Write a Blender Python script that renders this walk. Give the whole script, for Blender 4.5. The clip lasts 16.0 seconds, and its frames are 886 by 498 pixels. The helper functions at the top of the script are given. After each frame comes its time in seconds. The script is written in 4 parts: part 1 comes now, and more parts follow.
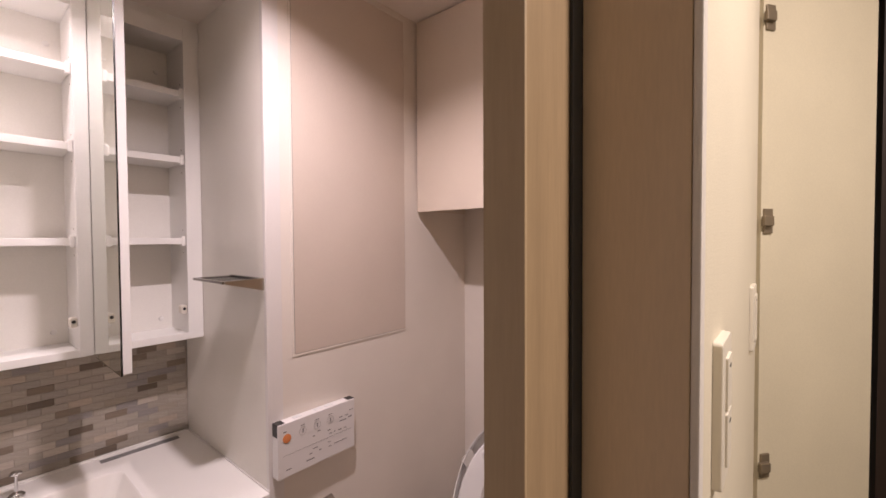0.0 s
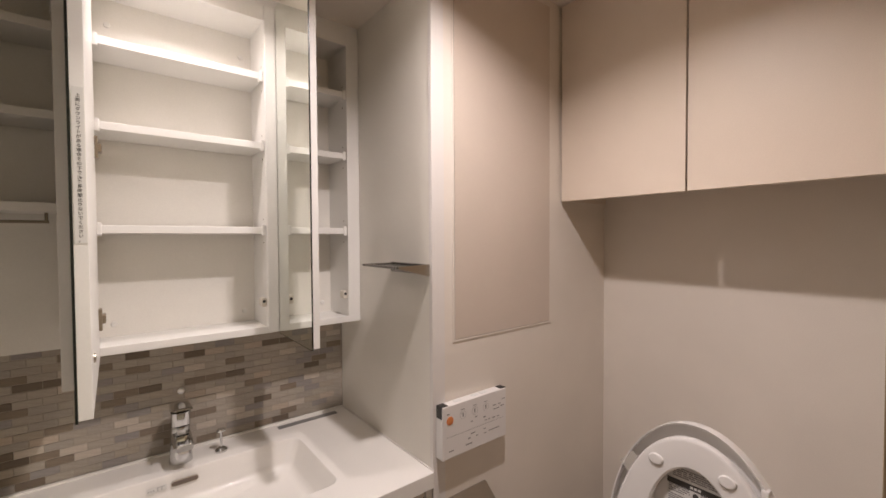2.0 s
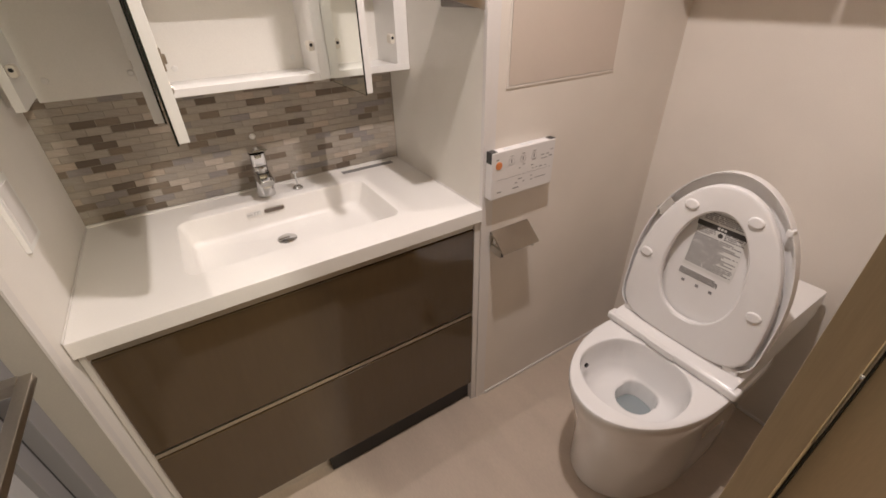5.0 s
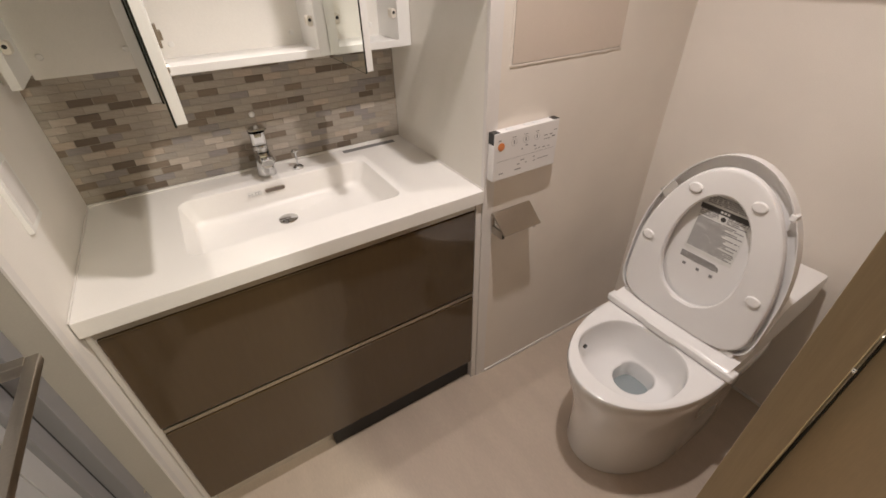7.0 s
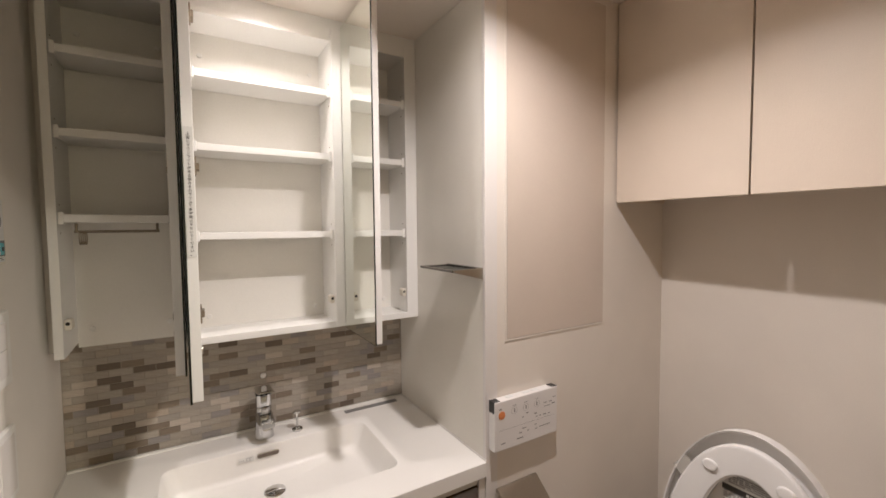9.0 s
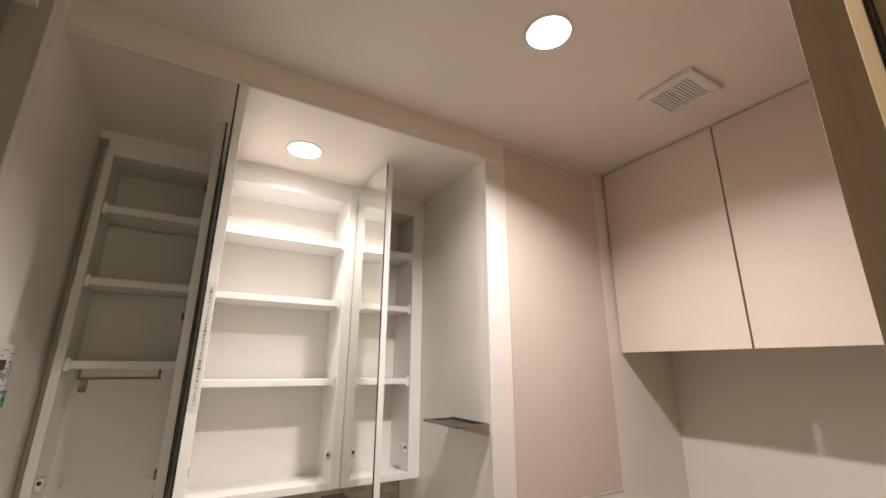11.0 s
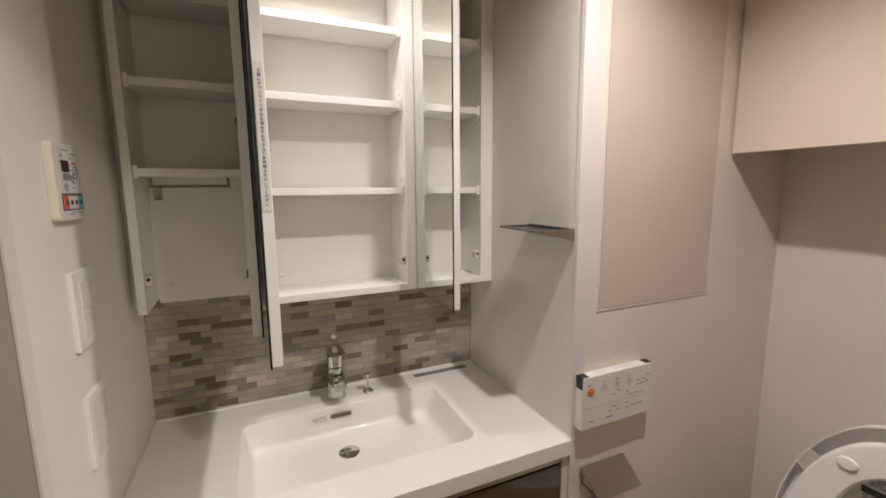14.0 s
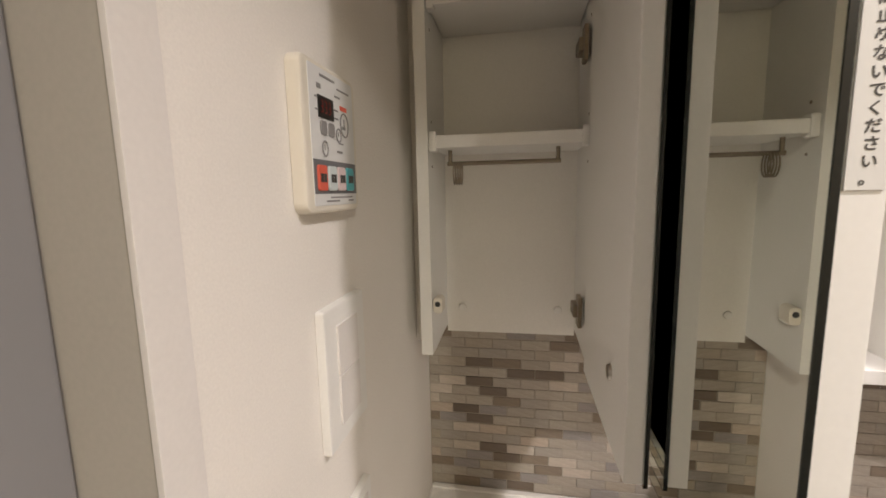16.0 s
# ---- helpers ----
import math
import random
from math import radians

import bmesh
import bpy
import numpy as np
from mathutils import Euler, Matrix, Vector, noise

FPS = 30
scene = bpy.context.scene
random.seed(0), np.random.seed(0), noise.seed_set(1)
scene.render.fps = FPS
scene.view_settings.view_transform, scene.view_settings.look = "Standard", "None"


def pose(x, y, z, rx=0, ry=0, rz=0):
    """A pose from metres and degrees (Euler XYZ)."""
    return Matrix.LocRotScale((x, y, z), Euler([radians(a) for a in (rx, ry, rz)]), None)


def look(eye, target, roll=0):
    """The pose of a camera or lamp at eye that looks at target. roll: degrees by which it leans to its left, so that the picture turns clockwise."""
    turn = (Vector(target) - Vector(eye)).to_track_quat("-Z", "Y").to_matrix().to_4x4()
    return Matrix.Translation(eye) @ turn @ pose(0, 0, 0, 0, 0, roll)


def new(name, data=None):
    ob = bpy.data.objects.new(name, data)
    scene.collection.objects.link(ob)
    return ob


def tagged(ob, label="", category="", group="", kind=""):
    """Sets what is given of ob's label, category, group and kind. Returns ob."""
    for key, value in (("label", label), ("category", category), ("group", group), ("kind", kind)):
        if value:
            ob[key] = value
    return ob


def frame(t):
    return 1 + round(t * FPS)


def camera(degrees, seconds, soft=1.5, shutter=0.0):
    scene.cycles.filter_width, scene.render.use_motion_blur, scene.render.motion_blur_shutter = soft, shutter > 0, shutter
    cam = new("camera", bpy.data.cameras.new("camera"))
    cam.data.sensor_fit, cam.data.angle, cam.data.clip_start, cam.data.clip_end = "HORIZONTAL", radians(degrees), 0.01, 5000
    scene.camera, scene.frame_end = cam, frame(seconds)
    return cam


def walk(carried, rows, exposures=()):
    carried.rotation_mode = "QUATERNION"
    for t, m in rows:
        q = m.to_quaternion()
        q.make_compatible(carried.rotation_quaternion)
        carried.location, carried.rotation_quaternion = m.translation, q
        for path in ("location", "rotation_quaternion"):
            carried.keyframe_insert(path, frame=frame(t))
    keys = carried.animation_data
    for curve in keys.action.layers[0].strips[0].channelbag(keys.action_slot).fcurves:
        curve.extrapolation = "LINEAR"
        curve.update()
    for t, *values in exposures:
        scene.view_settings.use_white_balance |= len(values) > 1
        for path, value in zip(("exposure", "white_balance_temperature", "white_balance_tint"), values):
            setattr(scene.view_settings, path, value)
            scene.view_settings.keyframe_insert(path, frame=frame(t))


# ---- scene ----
cam = camera(93.8, 16.0, soft=1.6, shutter=0.12)
PATH = [
    (0, (1.451, 0.455, 1.396), (0.169, 1.99, 1.346), -0.3),
    (0.5, (1.4015, 0.422, 1.384), (0.095, 1.935, 1.34), -0.2),
    (1, (1.347, 0.387, 1.373), (-0.033, 1.834, 1.323), -0.2),
    (1.5, (1.311, 0.342, 1.367), (-0.156, 1.7, 1.319), -0.2),
    (2, (1.315, 0.328, 1.369), (-0.249, 1.574, 1.318), -0.3),
    (2.5, (1.323, 0.323, 1.369), (-0.312, 1.471, 1.282), -0.3),
    (3, (1.329, 0.331, 1.364), (-0.35, 1.404, 1.189), -0.5),
    (3.5, (1.334, 0.321, 1.352), (-0.341, 1.358, 1.005), -0.6),
    (4, (1.331, 0.312, 1.348), (-0.296, 1.321, 0.771), -0.8),
    (4.5, (1.331, 0.307, 1.335), (-0.218, 1.26, 0.504), -1.1),
    (5, (1.335, 0.297, 1.32), (-0.106, 1.184, 0.253), -1.5),
    (5.2, (1.333, 0.294, 1.318), (-0.058, 1.148, 0.163), -1.7),
    (5.62, (1.332, 0.295, 1.318), (0.005, 1.1, 0.035), -1.7),
    (6.04, (1.332, 0.298, 1.32), (0.02, 1.086, -0.011), -1.7),
    (6.46, (1.332, 0.303, 1.323), (-0.003, 1.101, 0.02), -1.5),
    (6.88, (1.332, 0.305, 1.329), (-0.054, 1.138, 0.12), -1.4),
    (7.3, (1.331, 0.304, 1.336), (-0.122, 1.191, 0.286), -1.3),
    (7.5, (1.329, 0.297, 1.35), (-0.161, 1.222, 0.39), -1.2),
    (8, (1.338, 0.307, 1.37), (-0.266, 1.281, 0.679), -1.0),
    (8.5, (1.346, 0.301, 1.393), (-0.328, 1.319, 0.992), -0.6),
    (9, (1.363, 0.297, 1.411), (-0.35, 1.325, 1.306), -0.5),
    (9.5, (1.374, 0.284, 1.425), (-0.329, 1.314, 1.619), -0.2),
    (9.7, (1.387, 0.289, 1.45), (-0.317, 1.299, 1.723), 0.0),
    (10.12, (1.391, 0.289, 1.456), (-0.297, 1.276, 1.885), 0.1),
    (10.54, (1.39, 0.284, 1.45), (-0.284, 1.264, 1.975), 0.2),
    (10.96, (1.386, 0.278, 1.438), (-0.281, 1.261, 1.99), 0.3),
    (11.38, (1.382, 0.274, 1.425), (-0.288, 1.267, 1.926), 0.3),
    (11.8, (1.38, 0.274, 1.417), (-0.309, 1.28, 1.781), 0.2),
    (12, (1.381, 0.28, 1.41), (-0.324, 1.289, 1.682), -0.0),
    (12.5, (1.373, 0.276, 1.41), (-0.345, 1.3, 1.452), -0.2),
    (13, (1.363, 0.288, 1.412), (-0.36, 1.293, 1.275), -0.4),
    (13.5, (1.33, 0.291, 1.403), (-0.418, 1.233, 1.163), -0.5),
    (14, (1.235, 0.279, 1.395), (-0.573, 1.085, 1.112), -0.5),
    (14.5, (1.062, 0.299, 1.384), (-0.86, 0.768, 1.093), -0.8),
    (15, (0.91, 0.279, 1.379), (-1.063, 0.421, 1.087), -0.9),
    (15.5, (0.78, 0.204, 1.376), (-1.195, 0.067, 1.093), -1.2),
    (16, (0.728, 0.168, 1.367), (-1.22, -0.198, 1.095), -1.2),
]
EXPOSURES = [(0.0, 0.16, 6330, 25), (0.6, 0.18, 6330, 16), (1.6, 0.06, 6400, 13), (3.0, -0.05, 6400, 11), (4.0, 0.03, 6400, 10.5), (5.0, 0.3, 6400, 11), (7.5, 0.33, 6280, 7.5), (8.5, 0.12, 6250, 8),
             (9.5, 0.2, 6250, 9), (12.0, 0.25, 6250, 9), (13.5, -0.04, 6230, 9), (14.5, -0.03, 6200, 8), (15.2, 0.10, 6200, 8), (16.0, 0.43, 6270, 9)]
walk(cam, [(t, look(eye, target, roll)) for t, eye, target, roll in PATH], EXPOSURES)

# ---------------------------------------------------------------- light
world = bpy.data.worlds.new("world")
scene.world = world
world.use_nodes = True
world.node_tree.nodes["Background"].inputs[0].default_value = (1.0, 0.85, 0.7, 1)
world.node_tree.nodes["Background"].inputs[1].default_value = 0.004

WARM = (1.0, 0.89, 0.85)


def disc_lamp(name, x, y, z, watts, size, degrees, colour=WARM):
    """A small disc that looks straight down: the light of a recessed downlight, also the added hall fill."""
    data = bpy.data.lights.new(name, "AREA")
    data.shape, data.size, data.energy, data.spread, data.color = "DISK", size, watts, radians(degrees), colour
    ob = new(name, data)
    ob.matrix_world = Matrix.Translation((x, y, z))
    return ob


disc_lamp("alcove_downlight_lamp", 0.30, 0.47, 2.0385, 2.5, 0.048, 180)
disc_lamp("room_downlight_lamp", 0.90, 0.81, 2.1145, 11.2, 0.050, 180)
# unseen lamp without a fitting, added to light the hallway
disc_lamp("hall_fill_lamp", 2.05, 0.95, 2.29, 17.5, 0.09, 170, (1.0, 0.91, 0.76))

# ---------------------------------------------------------------- materials


def material(name, colour, rough=0.5, metal=0.0, bump=0.0, bump_scale=400.0, vary=0.06, vary_scale=6.0,
             fine=0.0, fine_scale=300.0, coat=0.0, stretch=(1, 1, 1), spec=0.5, rough_vary=0.0, bump_dist=0.001):
    """A painted, moulded or coated surface: uneven tone at two scales, fine relief."""
    m = bpy.data.materials.new(name)
    m.use_nodes = True
    nt = m.node_tree
    b = nt.nodes["Principled BSDF"]
    b.inputs["Roughness"].default_value = rough
    b.inputs["Metallic"].default_value = metal
    b.inputs["Coat Weight"].default_value = coat
    b.inputs["Coat Roughness"].default_value = 0.06
    b.inputs["Specular IOR Level"].default_value = spec
    co = nt.nodes.new("ShaderNodeTexCoord")
    mp = nt.nodes.new("ShaderNodeMapping")
    mp.inputs["Scale"].default_value = stretch
    nt.links.new(co.outputs["Object"], mp.inputs["Vector"])
    n1 = nt.nodes.new("ShaderNodeTexNoise")
    n1.inputs["Scale"].default_value = vary_scale
    n1.inputs["Detail"].default_value = 4
    n2 = nt.nodes.new("ShaderNodeTexNoise")
    n2.inputs["Scale"].default_value = fine_scale
    n2.inputs["Detail"].default_value = 3
    for n in (n1, n2):
        nt.links.new(mp.outputs["Vector"], n.inputs["Vector"])
    r1 = nt.nodes.new("ShaderNodeMapRange")
    r1.inputs["From Min"].default_value, r1.inputs["From Max"].default_value = 0.25, 0.75
    r1.inputs["To Min"].default_value, r1.inputs["To Max"].default_value = 1 - vary, 1 + vary * 0.5
    nt.links.new(n1.outputs["Fac"], r1.inputs["Value"])
    r2 = nt.nodes.new("ShaderNodeMapRange")
    r2.inputs["From Min"].default_value, r2.inputs["From Max"].default_value = 0.25, 0.75
    r2.inputs["To Min"].default_value, r2.inputs["To Max"].default_value = 1 - fine, 1 + fine * 0.5
    nt.links.new(n2.outputs["Fac"], r2.inputs["Value"])
    mul = nt.nodes.new("ShaderNodeMath")
    mul.operation = "MULTIPLY"
    nt.links.new(r1.outputs[0], mul.inputs[0])
    nt.links.new(r2.outputs[0], mul.inputs[1])
    vm = nt.nodes.new("ShaderNodeVectorMath")
    vm.operation = "SCALE"
    vm.inputs[0].default_value = colour
    nt.links.new(mul.outputs[0], vm.inputs["Scale"])
    nt.links.new(vm.outputs[0], b.inputs["Base Color"])
    if rough_vary:
        r3 = nt.nodes.new("ShaderNodeMapRange")
        r3.inputs["To Min"].default_value, r3.inputs["To Max"].default_value = rough - rough_vary, rough + rough_vary
        nt.links.new(n1.outputs["Fac"], r3.inputs["Value"])
        nt.links.new(r3.outputs[0], b.inputs["Roughness"])
    if bump:
        n3 = nt.nodes.new("ShaderNodeTexNoise")
        n3.inputs["Scale"].default_value = bump_scale
        n3.inputs["Detail"].default_value = 3
        nt.links.new(mp.outputs["Vector"], n3.inputs["Vector"])
        bp = nt.nodes.new("ShaderNodeBump")
        bp.inputs["Strength"].default_value = bump
        bp.inputs["Distance"].default_value = bump_dist
        nt.links.new(n3.outputs["Fac"], bp.inputs["Height"])
        nt.links.new(bp.outputs[0], b.inputs["Normal"])
    return m


def woven(name, colour, rough, strength, u=700.0, v=420.0):
    """Wallpaper or sheet with a woven relief: crossed uneven threads."""
    m = material(name, colour, rough, vary=0.04, fine=0.05, fine_scale=500)
    nt = m.node_tree
    b = nt.nodes["Principled BSDF"]
    co = nt.nodes.new("ShaderNodeTexCoord")
    heights = []
    for sc in ((u * 0.25, u * 0.25, v), (u * 0.6, u * 0.6, v * 0.45)):
        mp = nt.nodes.new("ShaderNodeMapping")
        mp.inputs["Scale"].default_value = sc
        nt.links.new(co.outputs["Object"], mp.inputs["Vector"])
        n = nt.nodes.new("ShaderNodeTexNoise")
        n.inputs["Scale"].default_value = 1.0
        n.inputs["Detail"].default_value = 2
        nt.links.new(mp.outputs["Vector"], n.inputs["Vector"])
        heights.append(n)
    add = nt.nodes.new("ShaderNodeMath")
    add.operation = "ADD"
    nt.links.new(heights[0].outputs["Fac"], add.inputs[0])
    nt.links.new(heights[1].outputs["Fac"], add.inputs[1])
    bp = nt.nodes.new("ShaderNodeBump")
    bp.inputs["Strength"].default_value = strength
    bp.inputs["Distance"].default_value = 0.0012
    nt.links.new(add.outputs[0], bp.inputs["Height"])
    nt.links.new(bp.outputs[0], b.inputs["Normal"])
    return m


def tile_material():
    m = material("mosaic_tile", (1, 1, 1), 0.40, bump=0.15, bump_scale=60, vary=0.1, vary_scale=40, fine=0.12, fine_scale=160,
                 stretch=(1, 1, 4), bump_dist=0.0015, coat=0.08)
    nt = m.node_tree
    b = nt.nodes["Principled BSDF"]
    info = nt.nodes.new("ShaderNodeObjectInfo")
    ramp = nt.nodes.new("ShaderNodeValToRGB")
    ramp.color_ramp.interpolation = "CONSTANT"
    shades = ((0.0, (0.40, 0.355, 0.298)), (0.14, (0.375, 0.332, 0.278)), (0.30, (0.415, 0.37, 0.312)), (0.44, (0.36, 0.325, 0.28)),
              (0.55, (0.385, 0.335, 0.268)), (0.63, (0.295, 0.272, 0.255)), (0.71, (0.225, 0.178, 0.132)), (0.81, (0.152, 0.116, 0.084)),
              (0.89, (0.52, 0.46, 0.392)), (0.955, (0.47, 0.39, 0.315)))
    el = ramp.color_ramp.elements
    while len(el) < len(shades):
        el.new(0.5)
    for e, (p, c) in zip(el, shades):
        e.position, e.color = p, (*c, 1)
    nt.links.new(info.outputs["Random"], ramp.inputs["Fac"])
    vm = [n for n in nt.nodes if n.type == "VECT_MATH"][0]
    nt.links.new(ramp.outputs["Color"], vm.inputs[0])
    return m


def floor_material():
    m = material("vinyl_floor", (0.56, 0.465, 0.375), 0.36, vary=0.10, vary_scale=3, fine=0.07, fine_scale=60, bump=0.06,
                 bump_scale=180, stretch=(1, 4, 1), rough_vary=0.06)
    return m


def glow(name, colour, strength):
    m = bpy.data.materials.new(name)
    m.use_nodes = True
    b = m.node_tree.nodes["Principled BSDF"]
    b.inputs["Base Color"].default_value = (*colour, 1)
    b.inputs["Emission Color"].default_value = (*colour, 1)
    b.inputs["Emission Strength"].default_value = strength
    return m


def mirror_material():
    m = bpy.data.materials.new("mirror_glass")
    m.use_nodes = True
    b = m.node_tree.nodes["Principled BSDF"]
    b.inputs["Base Color"].default_value = (0.88, 0.905, 0.86, 1)
    b.inputs["Metallic"].default_value = 1.0
    b.inputs["Roughness"].default_value = 0.015
    return m


PAPER = woven("white_wallpaper", (0.84, 0.80, 0.745), 0.72, 0.34)
PAPER_TOILET = woven("toilet_wallpaper", (0.785, 0.725, 0.65), 0.72, 0.16)
CEILING = woven("ceiling_paper", (0.82, 0.75, 0.67), 0.75, 0.2)
SHEET = woven("linen_sheet", (0.72, 0.62, 0.515), 0.42, 0.20, 900, 120)
PANEL_SHEET = woven("panel_sheet", (0.63, 0.545, 0.465), 0.42, 0.20, 900, 120)
ALCOVE = material("alcove_panel", (0.81, 0.775, 0.705), 0.33, vary=0.03, fine=0.02, bump=0.05, bump_scale=40)
WHITE = material("white_melamine", (0.84, 0.825, 0.79), 0.38, vary=0.03, fine=0.02)
WHITE_TRIM = material("white_trim_film", (0.76, 0.725, 0.69), 0.42, vary=0.03, fine=0.03, bump=0.06, bump_scale=120)
BACKSHEET = material("cabinet_back_sheet", (0.86, 0.835, 0.78), 0.45, vary=0.04, fine=0.03)
CLIP = material("cream_plastic", (0.74, 0.69, 0.60), 0.4, vary=0.05)
MIRROR = mirror_material()
EDGE = material("mirror_edge_dark", (0.010, 0.013, 0.012), 0.25, vary=0.1)
COUNTER = material("artificial_marble", (0.85, 0.825, 0.785), 0.30, vary=0.025, fine=0.02, coat=0.22, rough_vary=0.03, spec=0.35)
DARK_CHROME = material("dark_satin_chrome", (0.36, 0.345, 0.33), 0.16, metal=1.0, vary=0.06)
GREY_SLIT = material("grey_slit_resin", (0.20, 0.195, 0.19), 0.4)
DRAWER = material("gloss_taupe_front", (0.086, 0.057, 0.029), 0.12, vary=0.05, fine=0.05, fine_scale=90, stretch=(1, 1, 0.15), coat=0.5, rough_vary=0.02, spec=0.35)
CARCASS = material("taupe_carcass", (0.55, 0.48, 0.40), 0.4)
RAIL = material("matt_aluminium", (0.44, 0.39, 0.31), 0.34, metal=0.85, vary=0.06, fine=0.05, fine_scale=500)
KICK = material("dark_kick", (0.02, 0.018, 0.016), 0.6)
CHROME = material("chrome", (0.60, 0.60, 0.60), 0.07, metal=1.0, vary=0.03)
STEEL = material("satin_steel", (0.52, 0.48, 0.42), 0.3, metal=1.0, vary=0.08, fine=0.06)
NICKEL = material("hinge_nickel", (0.27, 0.22, 0.16), 0.4, metal=0.6, vary=0.1)
BRONZE = material("dull_bronze_steel", (0.24, 0.20, 0.15), 0.35, metal=0.7, vary=0.1)
BLACK = material("black_plastic", (0.018, 0.017, 0.016), 0.35)
SLOT = material("overflow_shade", (0.15, 0.115, 0.09), 0.5)
PALE_INK = material("pale_print", (0.48, 0.47, 0.46), 0.6)
CERAMIC = material("ceramic_glaze", (0.84, 0.825, 0.81), 0.09, vary=0.02, coat=0.5)
SEAT = material("toilet_plastic", (0.84, 0.82, 0.80), 0.22, vary=0.025)
WATER = material("bowl_water", (0.28, 0.32, 0.33), 0.04, vary=0.05, coat=0.6)
REMOTE = material("remote_plastic", (0.78, 0.755, 0.735), 0.36, vary=0.03)
CREAM = material("control_cream_plastic", (0.77, 0.72, 0.62), 0.35, vary=0.03)
FACEPLATE = material("control_face_film", (0.72, 0.72, 0.71), 0.4, vary=0.03)
INK = material("printed_ink", (0.06, 0.055, 0.05), 0.6)
GREY_INK = material("printed_grey", (0.26, 0.25, 0.245), 0.6)
ORANGE = material("orange_print", (0.72, 0.25, 0.08), 0.5)
RED_KEY = material("red_key", (0.72, 0.13, 0.08), 0.45)
PALE_KEY = material("pale_blue_key", (0.62, 0.68, 0.68), 0.45)
PINK_KEY = material("pale_pink_key", (0.70, 0.56, 0.55), 0.45)
TEAL_KEY = material("teal_key", (0.10, 0.42, 0.46), 0.45)
SLATE = material("slate_print", (0.16, 0.16, 0.17), 0.45)
STICKER = material("sticker_paper", (0.74, 0.73, 0.70), 0.5)
# bright metal for the dome that imitates a glint on the tiles
GLINT = material("glint_metal", (0.92, 0.92, 0.90), 0.30, metal=0.6, vary=0.05, coat=0.6)
TAPE = material("clear_tape", (0.70, 0.66, 0.60), 0.25, vary=0.1)
TAPE.node_tree.nodes["Principled BSDF"].inputs["Alpha"].default_value = 0.55
LED = glow("red_digits", (0.25, 0.02, 0.015), 0.03)
LENS = glow("lamp_lens", (1.0, 0.88, 0.72), 9.0)
FLOOR = floor_material()
GROUT = material("mosaic_grout", (0.345, 0.308, 0.26), 0.7, bump=0.4, bump_scale=300, vary=0.08)
TILE = tile_material()
WOOD = material("pale_wood_sheet", (0.355, 0.253, 0.15), 0.4, vary=0.14, vary_scale=9, fine=0.10, fine_scale=70, stretch=(6, 6, 0.35), bump=0.08, bump_scale=160)
WOOD_END = material("taupe_door_edge", (0.47, 0.355, 0.22), 0.45, vary=0.08, vary_scale=8, fine=0.06, fine_scale=90, stretch=(6, 6, 0.3))
JAMB = material("jamb_sheet", (0.68, 0.54, 0.385), 0.45, vary=0.05, vary_scale=6, fine=0.05, fine_scale=110, stretch=(5, 5, 0.5))
HALL_PAPER = woven("hall_wallpaper", (0.72, 0.66, 0.53), 0.72, 0.3)
CLOSET = material("closet_door_melamine", (0.66, 0.60, 0.46), 0.4, vary=0.05, fine=0.05)
DARKWOOD = material("dark_wood", (0.035, 0.022, 0.016), 0.45, vary=0.2, stretch=(4, 4, 0.4), fine=0.1)
JAMB_GREY = material("grey_beige_jamb", (0.46, 0.43, 0.375), 0.45, vary=0.05, fine=0.04)
GREY_FRAME = material("grey_door_frame", (0.24, 0.235, 0.24), 0.4, vary=0.05)
GREY_PANEL = material("bath_door_panel", (0.42, 0.415, 0.415), 0.3, vary=0.06, bump=0.1, bump_scale=80)
GASKET_AND_GAP = material("dark_gasket_and_gap", (0.03, 0.03, 0.03), 0.7)

# ---------------------------------------------------------------- mesh tools
PLACED = {}


def thing(name, at, label, category, group=""):
    ob = new(name)
    ob.empty_display_size = 0.05
    ob.matrix_world = Matrix.Translation(at)
    PLACED[ob.name] = Matrix.Translation(at)
    return tagged(ob, label, category, group)


def smooth(me, angle=40):
    me.polygons.foreach_set("use_smooth", [True] * len(me.polygons))
    me.set_sharp_from_angle(angle=radians(angle))


def part(name, bm, mat, parent=None, label="", kind="", category=""):
    """Links a bmesh, given in world metres, as one mesh under a thing or a part."""
    bmesh.ops.recalc_face_normals(bm, faces=bm.faces)
    me = bpy.data.meshes.new(name)
    bm.to_mesh(me)
    bm.free()
    me.materials.append(mat)
    smooth(me)
    ob = new(name, me)
    PLACED[ob.name] = Matrix.Identity(4)
    even = ob.modifiers.new("even_normals", "WEIGHTED_NORMAL")
    even.keep_sharp = True
    if parent:
        ob.parent = parent
        ob.matrix_parent_inverse = PLACED[parent.name].inverted()
    return tagged(ob, label, category, "", kind)


def box(x0, x1, y0, y1, z0, z1, bev=0.0, seg=2, bm=None):
    """A block, its edges rounded by bev; added to bm where one is given."""
    tmp = bmesh.new()
    bmesh.ops.create_cube(tmp, size=1.0)
    for v in tmp.verts:
        v.co = Vector(((x0 + x1) / 2 + v.co.x * (x1 - x0), (y0 + y1) / 2 + v.co.y * (y1 - y0), (z0 + z1) / 2 + v.co.z * (z1 - z0)))
    if bev:
        bmesh.ops.bevel(tmp, geom=tmp.edges[:], offset=bev, segments=seg, profile=0.5, affect="EDGES")
    return join(bm, tmp)


def join(bm, tmp):
    if bm is None:
        return tmp
    me = bpy.data.meshes.new("tmp")
    tmp.to_mesh(me)
    tmp.free()
    bm.from_mesh(me)
    bpy.data.meshes.remove(me)
    return bm


